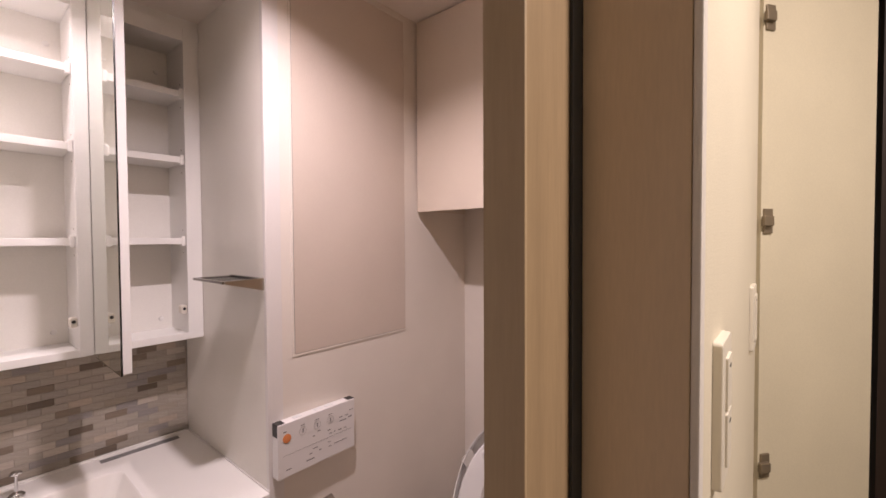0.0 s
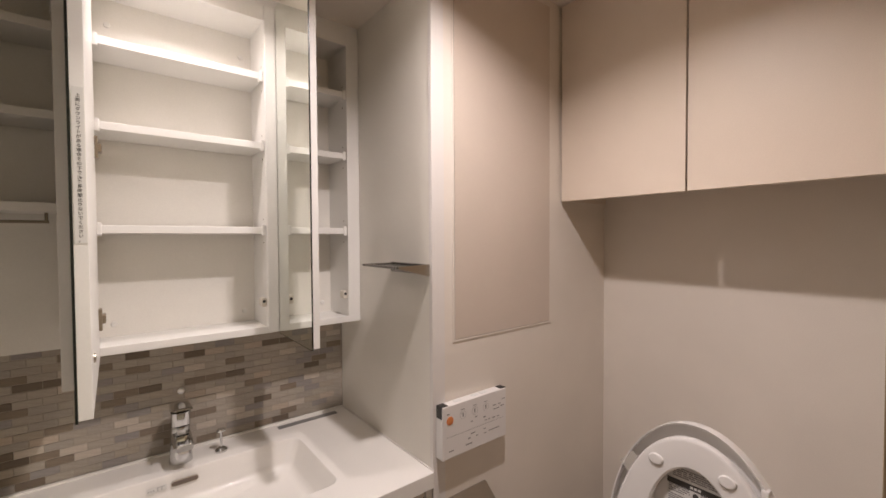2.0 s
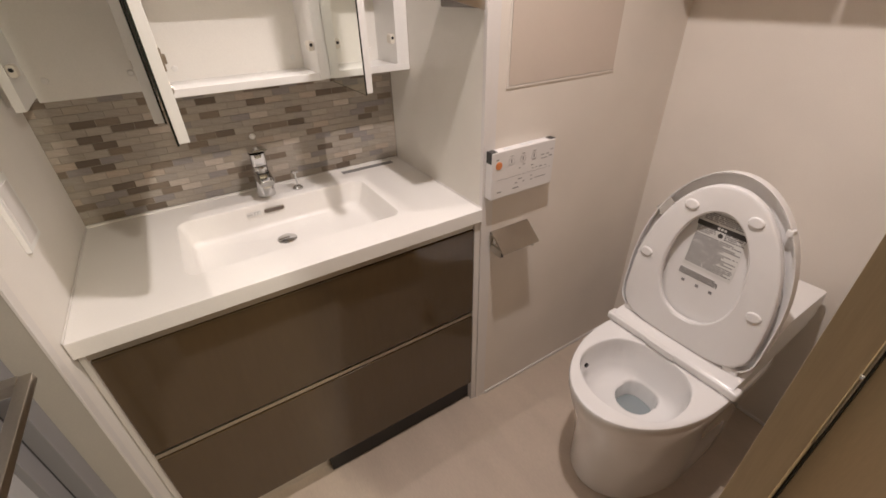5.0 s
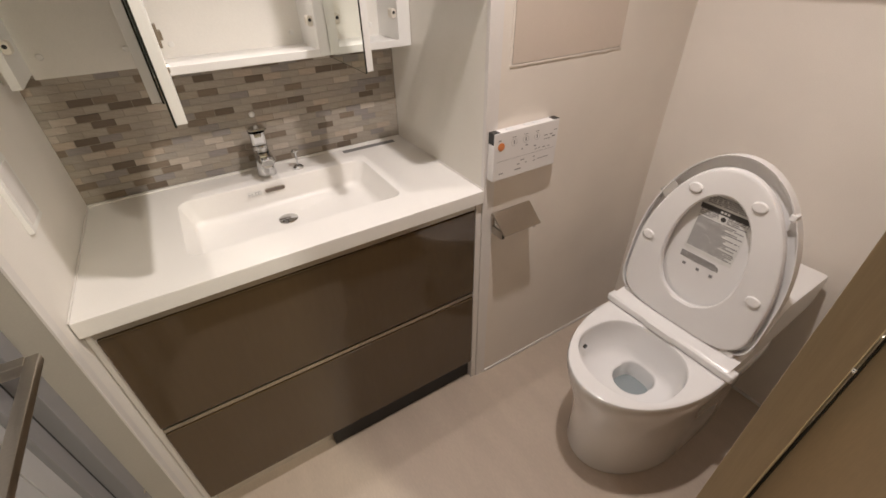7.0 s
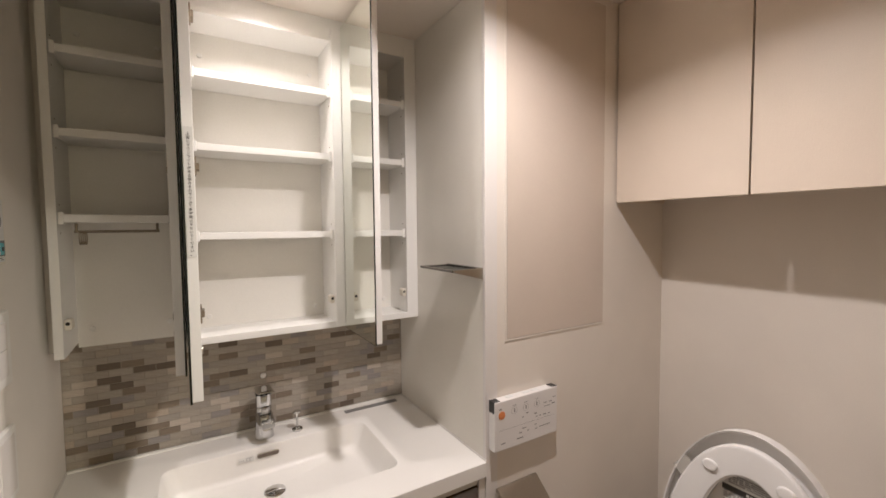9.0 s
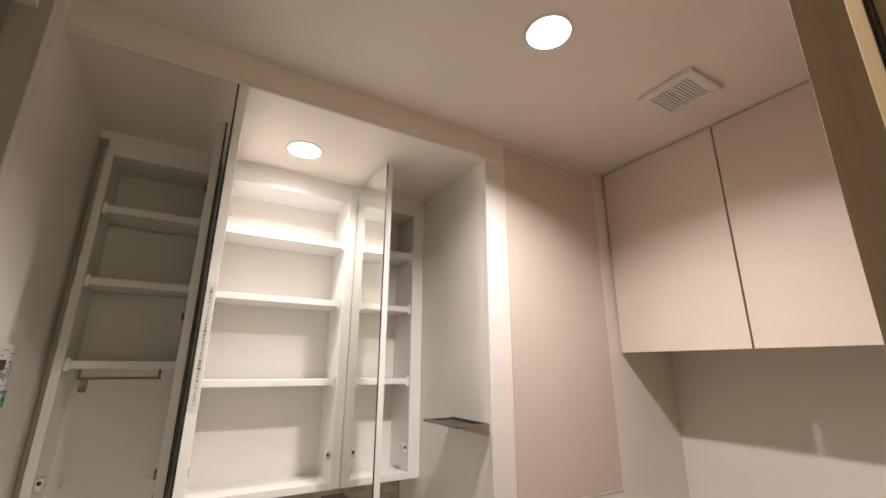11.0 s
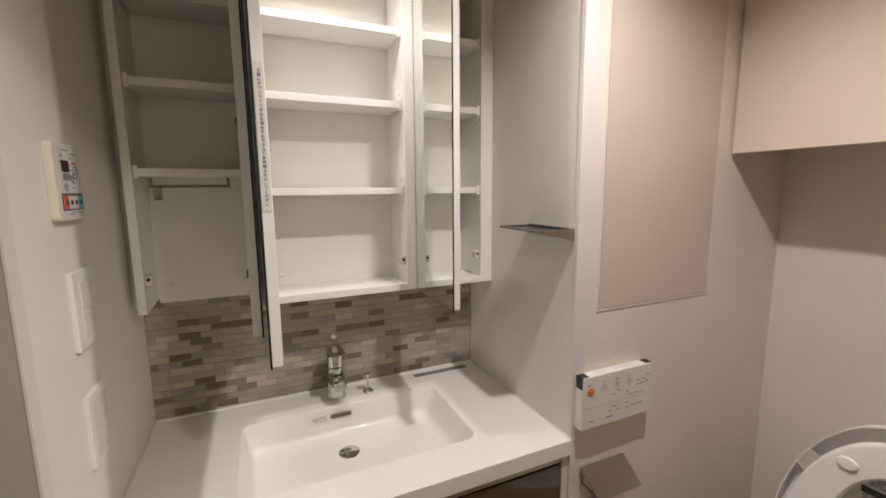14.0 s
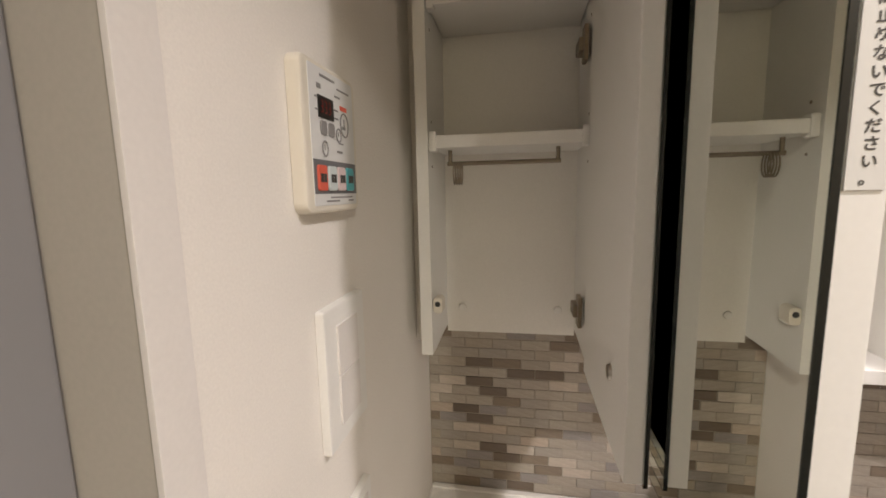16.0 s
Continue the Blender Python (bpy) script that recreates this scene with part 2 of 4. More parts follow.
def loft(rings, cap_first=True, cap_last=True, bm=None):
    """A skin through rings of equal count."""
    tmp = bmesh.new()
    vs = [[tmp.verts.new(p) for p in r] for r in rings]
    n = len(rings[0])
    for a, b in zip(vs, vs[1:]):
        for i in range(n):
            tmp.faces.new((a[i], a[(i + 1) % n], b[(i + 1) % n], b[i]))
    if cap_first:
        tmp.faces.new(list(reversed(vs[0])))
    if cap_last:
        tmp.faces.new(vs[-1])
    return join(bm, tmp)


def turned(at, profile, axis="z", n=32, bm=None):
    """A turned piece: profile is (radius, along) from end to end."""
    rings = []
    for r, h in profile:
        ring = []
        for i in range(n):
            a = 2 * math.pi * i / n
            c, s = r * math.cos(a), r * math.sin(a)
            d = {"z": (c, s, h), "x": (h, c, s), "y": (s, h, c)}[axis]
            ring.append(Vector(at) + Vector(d))
        rings.append(ring)
    return loft(rings, bm=bm)


def rod(p, q, r, n=12, bm=None):
    p, q = Vector(p), Vector(q)
    d = (q - p).normalized()
    u = d.orthogonal().normalized()
    w = d.cross(u)
    rings = [[e + (u * math.cos(2 * math.pi * i / n) + w * math.sin(2 * math.pi * i / n)) * r for i in range(n)] for e in (p, q)]
    return loft(rings, bm=bm)


def rounded(u0, u1, v0, v1, r, n=6):
    """The corners of a rounded rectangle, anticlockwise."""
    pts = []
    for cu, cv, a0 in ((u1 - r, v1 - r, 0), (u0 + r, v1 - r, 90), (u0 + r, v0 + r, 180), (u1 - r, v0 + r, 270)):
        for i in range(n + 1):
            a = radians(a0 + 90 * i / n)
            pts.append((cu + r * math.cos(a), cv + r * math.sin(a)))
    return pts


def slab(u0, u1, v0, v1, r, w0, w1, axis, soft=0.002, bm=None):
    """A plate with rounded corners and a softened face. axis 'x': u is y, v is z; 'y': u is x, v is z; 'z': u is x, v is y. It rises from w0 to w1."""
    def put(pts, w):
        if axis == "x":
            return [Vector((w, u, v)) for u, v in pts]
        if axis == "y":
            return [Vector((u, w, v)) for u, v in pts]
        return [Vector((u, v, w)) for u, v in pts]
    s = soft if w1 > w0 else -soft
    full, mid, small = rounded(u0, u1, v0, v1, r), rounded(u0 + soft * 0.3, u1 - soft * 0.3, v0 + soft * 0.3, v1 - soft * 0.3, max(r - soft * 0.3, 0.0002)), \
        rounded(u0 + soft, u1 - soft, v0 + soft, v1 - soft, max(r - soft, 0.0002))
    return loft([put(full, w0), put(full, w1 - s), put(mid, w1 - s * 0.3), put(small, w1)], bm=bm)


def structure(name, bm, mat, label, category):
    return part(name, bm, mat, None, label, "structure", category)


# ---------------------------------------------------------------- the room
H, HA = 2.092, 2.016          # ceilings of the room and of the alcove
YA, XP, YB = 0.932, 0.516, 1.70   # alcove's end wall, panelled wall, back wall
XR = 1.326                    # room side of the wall beside the doorway

ROOM_LIGHT, ALCOVE_LIGHT = (0.90, 0.81), (0.30, 0.47)


def pierced(x0, x1, y0, y1, z0, z1, cx, cy, r=0.0425, h=0.08, n=32):
    """A ceiling board with a round hole for a recessed lamp."""
    bm = box(x0, cx - h, y0, y1, z0, z1)
    box(cx + h, x1, y0, y1, z0, z1, bm=bm)
    box(cx - h, cx + h, y0, cy - h, z0, z1, bm=bm)
    box(cx - h, cx + h, cy + h, y1, z0, z1, bm=bm)
    rim = [(math.cos(2 * math.pi * i / n), math.sin(2 * math.pi * i / n)) for i in range(n)]
    hole = [(cx + r * c, cy + r * s) for c, s in rim]
    edge = [(cx + h * c / max(abs(c), abs(s)), cy + h * s / max(abs(c), abs(s))) for c, s in rim]
    rings = [[Vector((x, y, z)) for x, y in pts] for pts, z in ((hole, z0), (edge, z0), (edge, z1), (hole, z1), (hole, z0))]
    return loft(rings, False, False, bm=bm)


structure("floor", box(-0.1, 1.36, -0.8, 1.80, -0.06, 0.0), FLOOR, "warm beige vinyl sheet floor with faint streaks", "floor")
structure("hall_floor", box(1.36, 3.0, -1.2, 3.6, -0.06, -0.002), material("hall_boards", (0.12, 0.075, 0.045), 0.35, vary=0.2, stretch=(1, 6, 1)),
          "dark brown hallway floor", "floor")
wall_mirror = structure("wall_mirror", box(-0.12, -0.0012, -0.1, YA + 0.002, 0, HA), GROUT, "vanity back wall faced with narrow mosaic tiles", "wall")
structure("wall_alcove_end", box(0.0, XP, YA, YA + 0.014, 0.0, HA, 0.0015), ALCOVE, "smooth off-white panel at the end of the vanity alcove", "wall")
structure("wall_panelled", box(-0.12, XP - 0.003, YA + 0.014, YB + 0.1, 0, H), PAPER_TOILET, "pale wallpapered wall beside the toilet", "wall")
structure("wall_panelled_face", box(XP - 0.003, XP, YA + 0.014, YB, 0, H), PAPER_TOILET, "pale wallpapered wall beside the toilet", "wall")
structure("trim_alcove_edge", box(XP - 0.012, XP + 0.0008, YA - 0.002, YA + 0.036, 0.0, HA + 0.002, 0.0007), WHITE_TRIM, "white rounded corner trim of the alcove", "trim")
structure("wall_back", box(XP, XR + 0.02, YB, YB + 0.1, 0, H), PAPER_TOILET, "pale wallpapered wall behind the toilet", "wall")
structure("wall_alcove_side", box(-0.12, 0.5480, -0.12, 0.0, 0, H), PAPER, "white wallpapered side wall of the vanity alcove", "wall")
structure("ceiling", pierced(-0.12, 1.42, -0.8, 1.80, H, H + 0.06, *ROOM_LIGHT), CEILING, "pale papered ceiling", "ceiling")
structure("ceiling_alcove", pierced(-0.12, XP, -0.0, YA + 0.014, HA, H, *ALCOVE_LIGHT), CEILING, "lowered pale ceiling over the vanity", "ceiling")
structure("trim_bulkhead", box(XP - 0.01, XP + 0.002, 0.0, YA + 0.036, HA - 0.001, HA + 0.012, 0.003), WHITE_TRIM, "white rounded edge trim over the alcove", "trim")
structure("baseboard", box(XP, XP + 0.005, YA + 0.037, YB - 0.006, 0, 0.013, 0.0015), WHITE_TRIM, "low white baseboard strip", "baseboard")
structure("baseboard_back", box(XP, XR, YB - 0.005, YB, 0, 0.013, 0.0015), WHITE_TRIM, "low white baseboard strip", "baseboard")

# bathroom doorway beside the alcove
structure("trim_bath_jamb", box(0.552, 0.5738, -0.12, -0.0035, 0, H), JAMB_GREY, "grey-beige jamb of the bathroom doorway", "trim")
structure("trim_bath_casing", box(0.5482, 0.5745, -0.0034, 0.0007, 0, H, 0.0006, 2), WHITE_TRIM, "off-white casing of the bathroom doorway", "trim")
structure("wall_bath_head", box(0.5745, 1.42, -0.12, -0.02, 2.0, H), PAPER, "white wall over the bathroom door", "wall")
structure("wall_bath_far", box(1.30, 1.42, -0.12, 0.0, 0, H), PAPER, "white wall beside the bathroom door", "wall")


def bath_door():
    door = thing("door_1", (0.94, -0.06, 0), "grey framed folding bathroom door, closed", "door")
    door["kind"] = "structure"
    bm = box(0.5745, 0.622, -0.103, -0.050, 0, 2.0, 0.003)
    box(1.262, 1.30, -0.103, -0.058, 0, 2.0, 0.003, bm=bm)
    box(0.622, 1.262, -0.103, -0.058, 1.96, 2.0, 0.003, bm=bm)
    part("frame", bm, GREY_FRAME, door)
    for z in (0.35, 1.19, 1.85):
        part("screw", turned((0.584, -0.050, z), [(0.0, -0.001), (0.0042, -0.001), (0.0042, 0.0008), (0.003, 0.0018), (0.0, 0.0018)], "y", 16), STEEL, door)
    part("gasket", box(0.622, 0.628, -0.100, -0.074, 0.0, 1.96), GASKET_AND_GAP, door)
    bm = box(0.628, 0.670, -0.098, -0.072, 0.01, 1.95, 0.003)
    box(0.92, 0.968, -0.098, -0.072, 0.01, 1.95, 0.003, bm=bm)
    box(1.222, 1.262, -0.098, -0.072, 0.01, 1.95, 0.003, bm=bm)
    part("stile", bm, GREY_FRAME, door)
    for x0, x1 in ((0.670, 0.92), (0.968, 1.222)):
        bm = box(x0, x1, -0.090, -0.084, 0.012, 1.948)
        x = x0 + 0.03
        while x < x1 - 0.02:
            box(x, x + 0.022, -0.084, -0.081, 0.03, 1.93, 0.001, bm=bm)
            x += 0.042
        part("pane", bm, GREY_PANEL, door)


bath_door()


def bath_bar():
    bar = thing("towel_bar", (0.74, 0.0, 0.90), "flat grey metal towel bar on the bathroom door", "towel bar")
    part("bar", box(0.722, 1.20, 0.018, 0.034, 0.890, 0.904, 0.002), STEEL, bar)
    for x in (0.722, 1.182):
        part("bracket", box(x, x + 0.018, -0.0715, 0.02, 0.888, 0.906, 0.002), STEEL, bar)


bath_bar()


def doorway():
    # sliding door standing open along the wall, and the wall that it slides past
    door = thing("door_2", (1.305, 1.08, 0), "pale wood sliding door, pushed open along the wall", "door")
    door["kind"] = "structure"
    part("leaf", box(1.2875, 1.319, 0.6985, 1.44, 0.004, 2.0, 0.0012), WOOD, door)
    part("edge_strip", box(1.2865, 1.3195, 0.6955, 0.6985, 0.004, 2.0, 0.001), WOOD_END, door, "brown edge band")
    bm = slab(0.695 + 0.03, 0.695 + 0.065, 0.93, 1.07, 0.006, 1.319, 1.3205, "x", 0.0006)
    part("pull", bm, STEEL, door, "recessed metal pull")
    part("catch", turned((1.3205, 0.702, 1.045), [(0.0, -0.002), (0.0024, -0.0015), (0.0024, 0.0015), (0.0, 0.002)], "x", 12), CHROME, door, "small shiny catch")
    # black strip put in to darken the gap between leaf and jamb like shade
    structure("trim_gap_shade", box(1.3196, 1.3221, 0.766, 0.7915, 0, 2.0), GASKET_AND_GAP, "black strip standing in for the shade of the gap beside the sliding door", "trim")
    structure("wall_doorway", box(XR, 1.4005, 0.792, 1.50, 0, H), HALL_PAPER, "papered wall beside the doorway", "wall")
    structure("trim_jamb", box(1.3222, 1.3990, 0.785, 0.792, 0, 2.03, 0.001), JAMB, "brown sheet-faced door jamb", "trim")
    structure("trim_hall_corner", box(1.3992, 1.4056, 0.7845, 0.800, 0, 2.03, 0.002), WHITE_TRIM, "white hall corner bead", "trim")
    structure("wall_hall_beyond", box(XR, 1.398, 1.50, 3.6, 0, H + 0.3), HALL_PAPER, "papered hallway wall", "wall")
    structure("wall_door_head", box(1.29, 1.42, -0.12, 0.79, 2.03, H), HALL_PAPER, "papered wall over the doorway", "wall")
    structure("trim_door_rail", box(1.286, 1.40, -0.02, 0.785, 2.0, 2.03, 0.002), JAMB, "brown head rail of the sliding door", "trim")
    structure("wall_hall_near", box(1.36, 1.42, -1.2, 0.0, 0, H + 0.3), HALL_PAPER, "papered hallway wall", "wall")
    structure("wall_hall_opposite", box(2.62, 2.72, -1.2, 3.6, 0, H + 0.3), HALL_PAPER, "papered hallway wall opposite", "wall")
    structure("wall_hall_south", box(1.36, 2.72, -1.3, -1.2, 0, H + 0.3), HALL_PAPER, "papered end wall of the hallway", "wall")
    structure("wall_hall_north", box(1.36, 2.72, 3.0, 3.1, 0, H + 0.3), DARKWOOD, "dark wood wall at the end of the hallway", "wall")
    structure("ceiling_hall", box(1.36, 2.72, -1.3, 3.6, H + 0.22, H + 0.30), CEILING, "pale hallway ceiling", "ceiling")
    structure("wall_hall_head", box(1.36, 1.42, -1.2, 3.6, H + 0.0, H + 0.25), HALL_PAPER, "papered wall over the hall opening", "wall")
    structure("wall_closet_dark", box(1.62, 1.66, 1.9, 3.0, 0, H + 0.25), DARKWOOD, "dark wood panel beyond the closet door", "wall")


doorway()


def hall_switch(y0, y1, z0, z1, thick, keys):
    plate = thing("wall_switch", (1.401, (y0 + y1) / 2, z0), "cream plastic light switch on the hallway wall", "switch", "hallway switches")
    part("plate", slab(y0, y1, z0, z1, 0.004, 1.4008, 1.4008 + thick, "x", 0.002), CREAM, plate)
    h = (z1 - z0 - 0.03) / keys
    for i in range(keys):
        z = z0 + 0.015 + i * h
        key = part("rocker", slab(y0 + 0.018, y1 - 0.018, z + 0.001, z + h - 0.001, 0.002, 1.4008 + thick - 0.001, 1.4030 + thick, "x", 0.001), CREAM, plate)
        part("indicator", slab((y0 + y1) / 2 - 0.004, (y0 + y1) / 2 + 0.004, z + h - 0.012, z + h - 0.009, 0.001, 1.4029 + thick, 1.4034 + thick, "x", 0.0002), INK, key)


hall_switch(0.882, 0.948, 1.172, 1.304, 0.008, 2)
hall_switch(1.325, 1.395, 1.20, 1.312, 0.006, 1)


def closet_door():
    door = thing("closet_door", (1.405, 1.505, 0), "pale cream closet door standing open on concealed hinges", "closet door")
    turn = pose(1.407, 1.507, 0, 0, 0, 53)
    bm = box(0.0, 0.31, 0.0, 0.02, 0.03, 2.05, 0.0015)
    bmesh.ops.transform(bm, matrix=turn, verts=bm.verts)
    part("leaf", bm, CLOSET, door)
    for z in (1.833, 1.428, 0.928):
        bm = box(0.004, 0.026, -0.004, 0.001, z - 0.025, z + 0.025, 0.0015)
        turned((0.015, -0.004, z), [(0.0, -0.002), (0.010, -0.002), (0.0115, 0.002), (0.0, 0.002)], "y", 16, bm=bm)
        box(-0.004, 0.02, -0.012, -0.003, z - 0.010, z + 0.010, 0.002, bm=bm)
        bmesh.ops.transform(bm, matrix=turn, verts=bm.verts)
        part("hinge", bm, NICKEL, door, "nickel concealed hinge")


closet_door()

# ---------------------------------------------------------------- vanity


def vanity_cabinet():
    cab = thing("vanity_cabinet", (0.25, 0.466, 0), "glossy taupe two-drawer vanity cabinet under the basin", "cabinet")
    bm = box(0.02, 0.492, 0.012, 0.030, 0.10, 0.757)
    box(0.02, 0.492, 0.902, 0.920, 0.10, 0.757, bm=bm)
    box(0.02, 0.04, 0.030, 0.902, 0.10, 0.757, bm=bm)
    box(0.04, 0.492, 0.030, 0.902, 0.10, 0.118, bm=bm)
    part("body", bm, CARCASS, cab)
    part("side_filler", box(0.44, 0.500, 0.001, 0.016, 0.0, 0.760, 0.001), WHITE_TRIM, cab)
    part("end_filler", box(0.44, 0.512, 0.9105, YA - 0.0026, 0.0, 0.760, 0.0006), WHITE_TRIM, cab)
    part("top_rail", box(0.470, 0.5105, 0.016, 0.909, 0.7405, 0.7610, 0.0015), RAIL, cab, "brushed metal grip rail")
    part("toe_kick", box(0.40, 0.490, 0.378, 0.910, 0.0, 0.097), KICK, cab, "black toe kick")
    part("kick_board", box(0.40, 0.462, 0.014, 0.377, 0.0, 0.098), CARCASS, cab)
    for z0, z1 in ((0.437, 0.738), (0.098, 0.413)):
        d = part("drawer_front", box(0.494, 0.513, 0.018, 0.909, z0, z1, 0.0022, 3), DRAWER, cab)
        if z0 < 0.4:
            part("grip_rail", box(0.488, 0.511, 0.018, 0.909, z1 + 0.004, z1 + 0.017, 0.002), RAIL, d, "pale metal grip rail")


vanity_cabinet()


def countertop():
    top = thing("vanity_countertop", (0.26, 0.466, 0.76), "white artificial marble vanity top with a moulded basin", "countertop")
    z = 0.80
    n = 8
    out_lo = rounded(0.0, 0.522, 0.002, YA - 0.002, 0.003, n)
    out_in = rounded(0.003, 0.519, 0.005, YA - 0.005, 0.003, n)
    rings = [[Vector((x, y, 0.762)) for x, y in out_lo],
             [Vector((x, y, z - 0.004)) for x, y in out_lo],
             [Vector((x, y, z - 0.001)) for x, y in rounded(0.001, 0.521, 0.003, YA - 0.003, 0.003, n)],
             [Vector((x, y, z)) for x, y in out_in]]
    for x0, x1, y0, y1, r, zz in ((0.122, 0.416, 0.205, 0.735, 0.030, z), (0.1232, 0.4148, 0.2062, 0.7338, 0.0292, z - 0.0008), (0.1245, 0.4125, 0.2082, 0.7318, 0.028, z - 0.0035),
                                  (0.130, 0.398, 0.217, 0.722, 0.028, z - 0.03), (0.133, 0.388, 0.222, 0.712, 0.028, z - 0.058),
                                  (0.139, 0.376, 0.229, 0.702, 0.028, z - 0.068), (0.150, 0.360, 0.241, 0.690, 0.028, z - 0.0725),
                                  (0.205, 0.255, 0.42, 0.50, 0.024, z - 0.079)):
        rings.append([Vector((x, y, zz)) for x, y in rounded(x0, x1, y0, y1, r, n)])
    body = loft(rings, cap_first=False)
    part("slab", body, COUNTER, top)
    part("upstand", box(0.0005, 0.012, 0.003, YA - 0.003, z - 0.001, z + 0.004, 0.0015), COUNTER, top)
    slit = part("slit_tray", box(0.028, 0.049, 0.706, 0.892, z - 0.001, z + 0.0012, 0.0006), GREY_SLIT, top, "dark grey slot tray at the back of the counter")
    drain = part("drain_cover", turned((0.226, 0.457, z - 0.0785), [(0.0, -0.002), (0.026, -0.002), (0.0275, 0.0), (0.026, 0.0022), (0.020, 0.0034), (0.0, 0.004)], "z", 40), CHROME, top, "round chrome drain cover")
    bm = slab(0.426, 0.485, 0.7705, 0.7845, 0.0065, 0.1315, 0.1340, "x", 0.0008)
    ov = part("overflow_rim", bm, STEEL, top)
    part("overflow_slot", slab(0.428, 0.483, 0.7725, 0.7825, 0.0048, 0.1341, 0.1344, "x", 0.0001), SLOT, ov, "dark overflow slot")
    mark = part("basin_sticker", slab(0.378, 0.418, 0.770, 0.784, 0.0012, 0.1322, 0.1326, "x", 0.0001), STICKER, top, "clear care sticker with a faucet sign")
    bm = box(0.1327, 0.1329, 0.398, 0.414, 0.7795, 0.7815)
    for y in (0.399, 0.407):
        box(0.1327, 0.1329, y, y + 0.002, 0.7725, 0.7795, bm=bm)
    for i in range(3):
        box(0.1327, 0.1329, 0.380 + i * 0.005, 0.3835 + i * 0.005, 0.774, 0.778, bm=bm)
    part("sign", bm, PALE_INK, mark)
    # beads of sealant along the walls
    structure("trim_sealant", box(0.002, 0.520, YA - 0.004, YA - 0.0005, z - 0.001, z + 0.003, 0.001), WHITE_TRIM, "white sealant bead along the counter", "trim")
    structure("trim_sealant_side", box(0.002, 0.520, 0.0005, 0.004, z - 0.001, z + 0.003, 0.001), WHITE_TRIM, "white sealant bead along the counter", "trim")


countertop()


def faucet():
    f = thing("faucet", (0.075, 0.452, 0.80), "chrome single-lever basin faucet", "faucet")
    y = 0.452
    rings = []
    for zz, hw, x0, x1 in ((0.8005, 0.0245, 0.0505, 0.0995), (0.806, 0.0240, 0.051, 0.099), (0.83, 0.0220, 0.053, 0.097), (0.862, 0.0205, 0.0545, 0.0955), (0.885, 0.0200, 0.055, 0.095), (0.889, 0.0190, 0.056, 0.094)):
        rings.append([Vector((xx, yy, zz)) for xx, yy in rounded(x0, x1, y - hw, y + hw, hw * 0.96, 8)])
    part("body", loft(rings), CHROME, f)
    rings = []
    for t, w, h, zc in ((0.088, 0.020, 0.030, 0.862), (0.110, 0.0195, 0.027, 0.864), (0.130, 0.0190, 0.023, 0.862), (0.143, 0.0180, 0.019, 0.859), (0.147, 0.0150, 0.014, 0.858)):
        rings.append([Vector((t, y + a, zc + b)) for a, b in rounded(-w, w, -h / 2, h / 2, 0.006, 5)])
    part("spout", loft(rings), CHROME, f)
    part("aerator", turned((0.131, y, 0.851), [(0.0, -0.008), (0.0105, -0.008), (0.0115, -0.006), (0.0115, 0.004), (0.0, 0.004)], "z", 24), STEEL, f)
    part("collar", turned((0.075, y, 0.889), [(0.0, 0.0), (0.0195, 0.0), (0.0195, 0.004), (0.0, 0.004)], "z", 32), BLACK, f, "black collar ring")
    rings = []
    for zz, hw, x0, x1 in ((0.893, 0.0195, 0.056, 0.096), (0.915, 0.0195, 0.056, 0.097), (0.928, 0.0200, 0.055, 0.104)):
        rings.append([Vector((xx, yy, zz)) for xx, yy in rounded(x0, x1, y - hw, y + hw, 0.012, 6)])
    part("cartridge_cover", loft(rings), CHROME, f)
    rings = []
    for t, w, h, zc in ((0.050, 0.018, 0.008, 0.934), (0.056, 0.0205, 0.012, 0.9345), (0.095, 0.0205, 0.012, 0.938), (0.128, 0.0195, 0.009, 0.945), (0.145, 0.0185, 0.006, 0.9495), (0.148, 0.016, 0.003, 0.950)):
        rings.append([Vector((t, y + a, zc + b)) for a, b in rounded(-w, w, -h / 2, h / 2, min(0.0029, h * 0.45), 4)])
    part("lever", loft(rings), CHROME, f)
    part("sticker", box(0.0965, 0.0968, y - 0.008, y + 0.008, 0.868, 0.884), STICKER, f)
    grow = Matrix.Translation((0.066, y + 0.003, 0.80)) @ Matrix.Diagonal((1.05, 1.08, 1.04, 1)) @ Matrix.Translation((-0.075, -y, -0.80))
    for o in f.children:
        o.data.transform(grow)


faucet()


def popup_knob():
    k = thing("pop_up_knob", (0.078, 0.546, 0.80), "small chrome pull knob for the basin stopper", "drain knob")
    part("base", turned((0.078, 0.546, 0.8005), [(0.0, 0.0), (0.0155, 0.0), (0.0155, 0.004), (0.011, 0.009), (0.006, 0.011), (0.0, 0.011)], "z", 28), CHROME, k)
    part("stem", rod((0.078, 0.546, 0.81), (0.078, 0.546, 0.852), 0.0030, 14), CHROME, k)
    part("cap", turned((0.078, 0.546, 0.851), [(0.0, 0.0), (0.006, 0.0), (0.0115, 0.003), (0.0115, 0.006), (0.009, 0.0085), (0.0, 0.009)], "z", 24), CHROME, k)


popup_knob()


def tile_glint():
    # added dome: imitates the lamp's glint thrown on the tiles above the faucet
    k = thing("glint_dome", (0.002, 0.465, 0.960), "small shiny faceted dome standing in for a glint of light on the tiles", "button")
    bm = turned((0.0012, 0.465, 0.960), [(0.0, 0.0), (0.0092, 0.0), (0.0088, 0.002), (0.0066, 0.0042), (0.0034, 0.0056), (0.0, 0.006)], "x", 9)
    part("dome", bm, GLINT, k)


tile_glint()

# ---------------------------------------------------------------- mirror cabinets
CX, CB, CT = 0.142, 1.116, 1.992


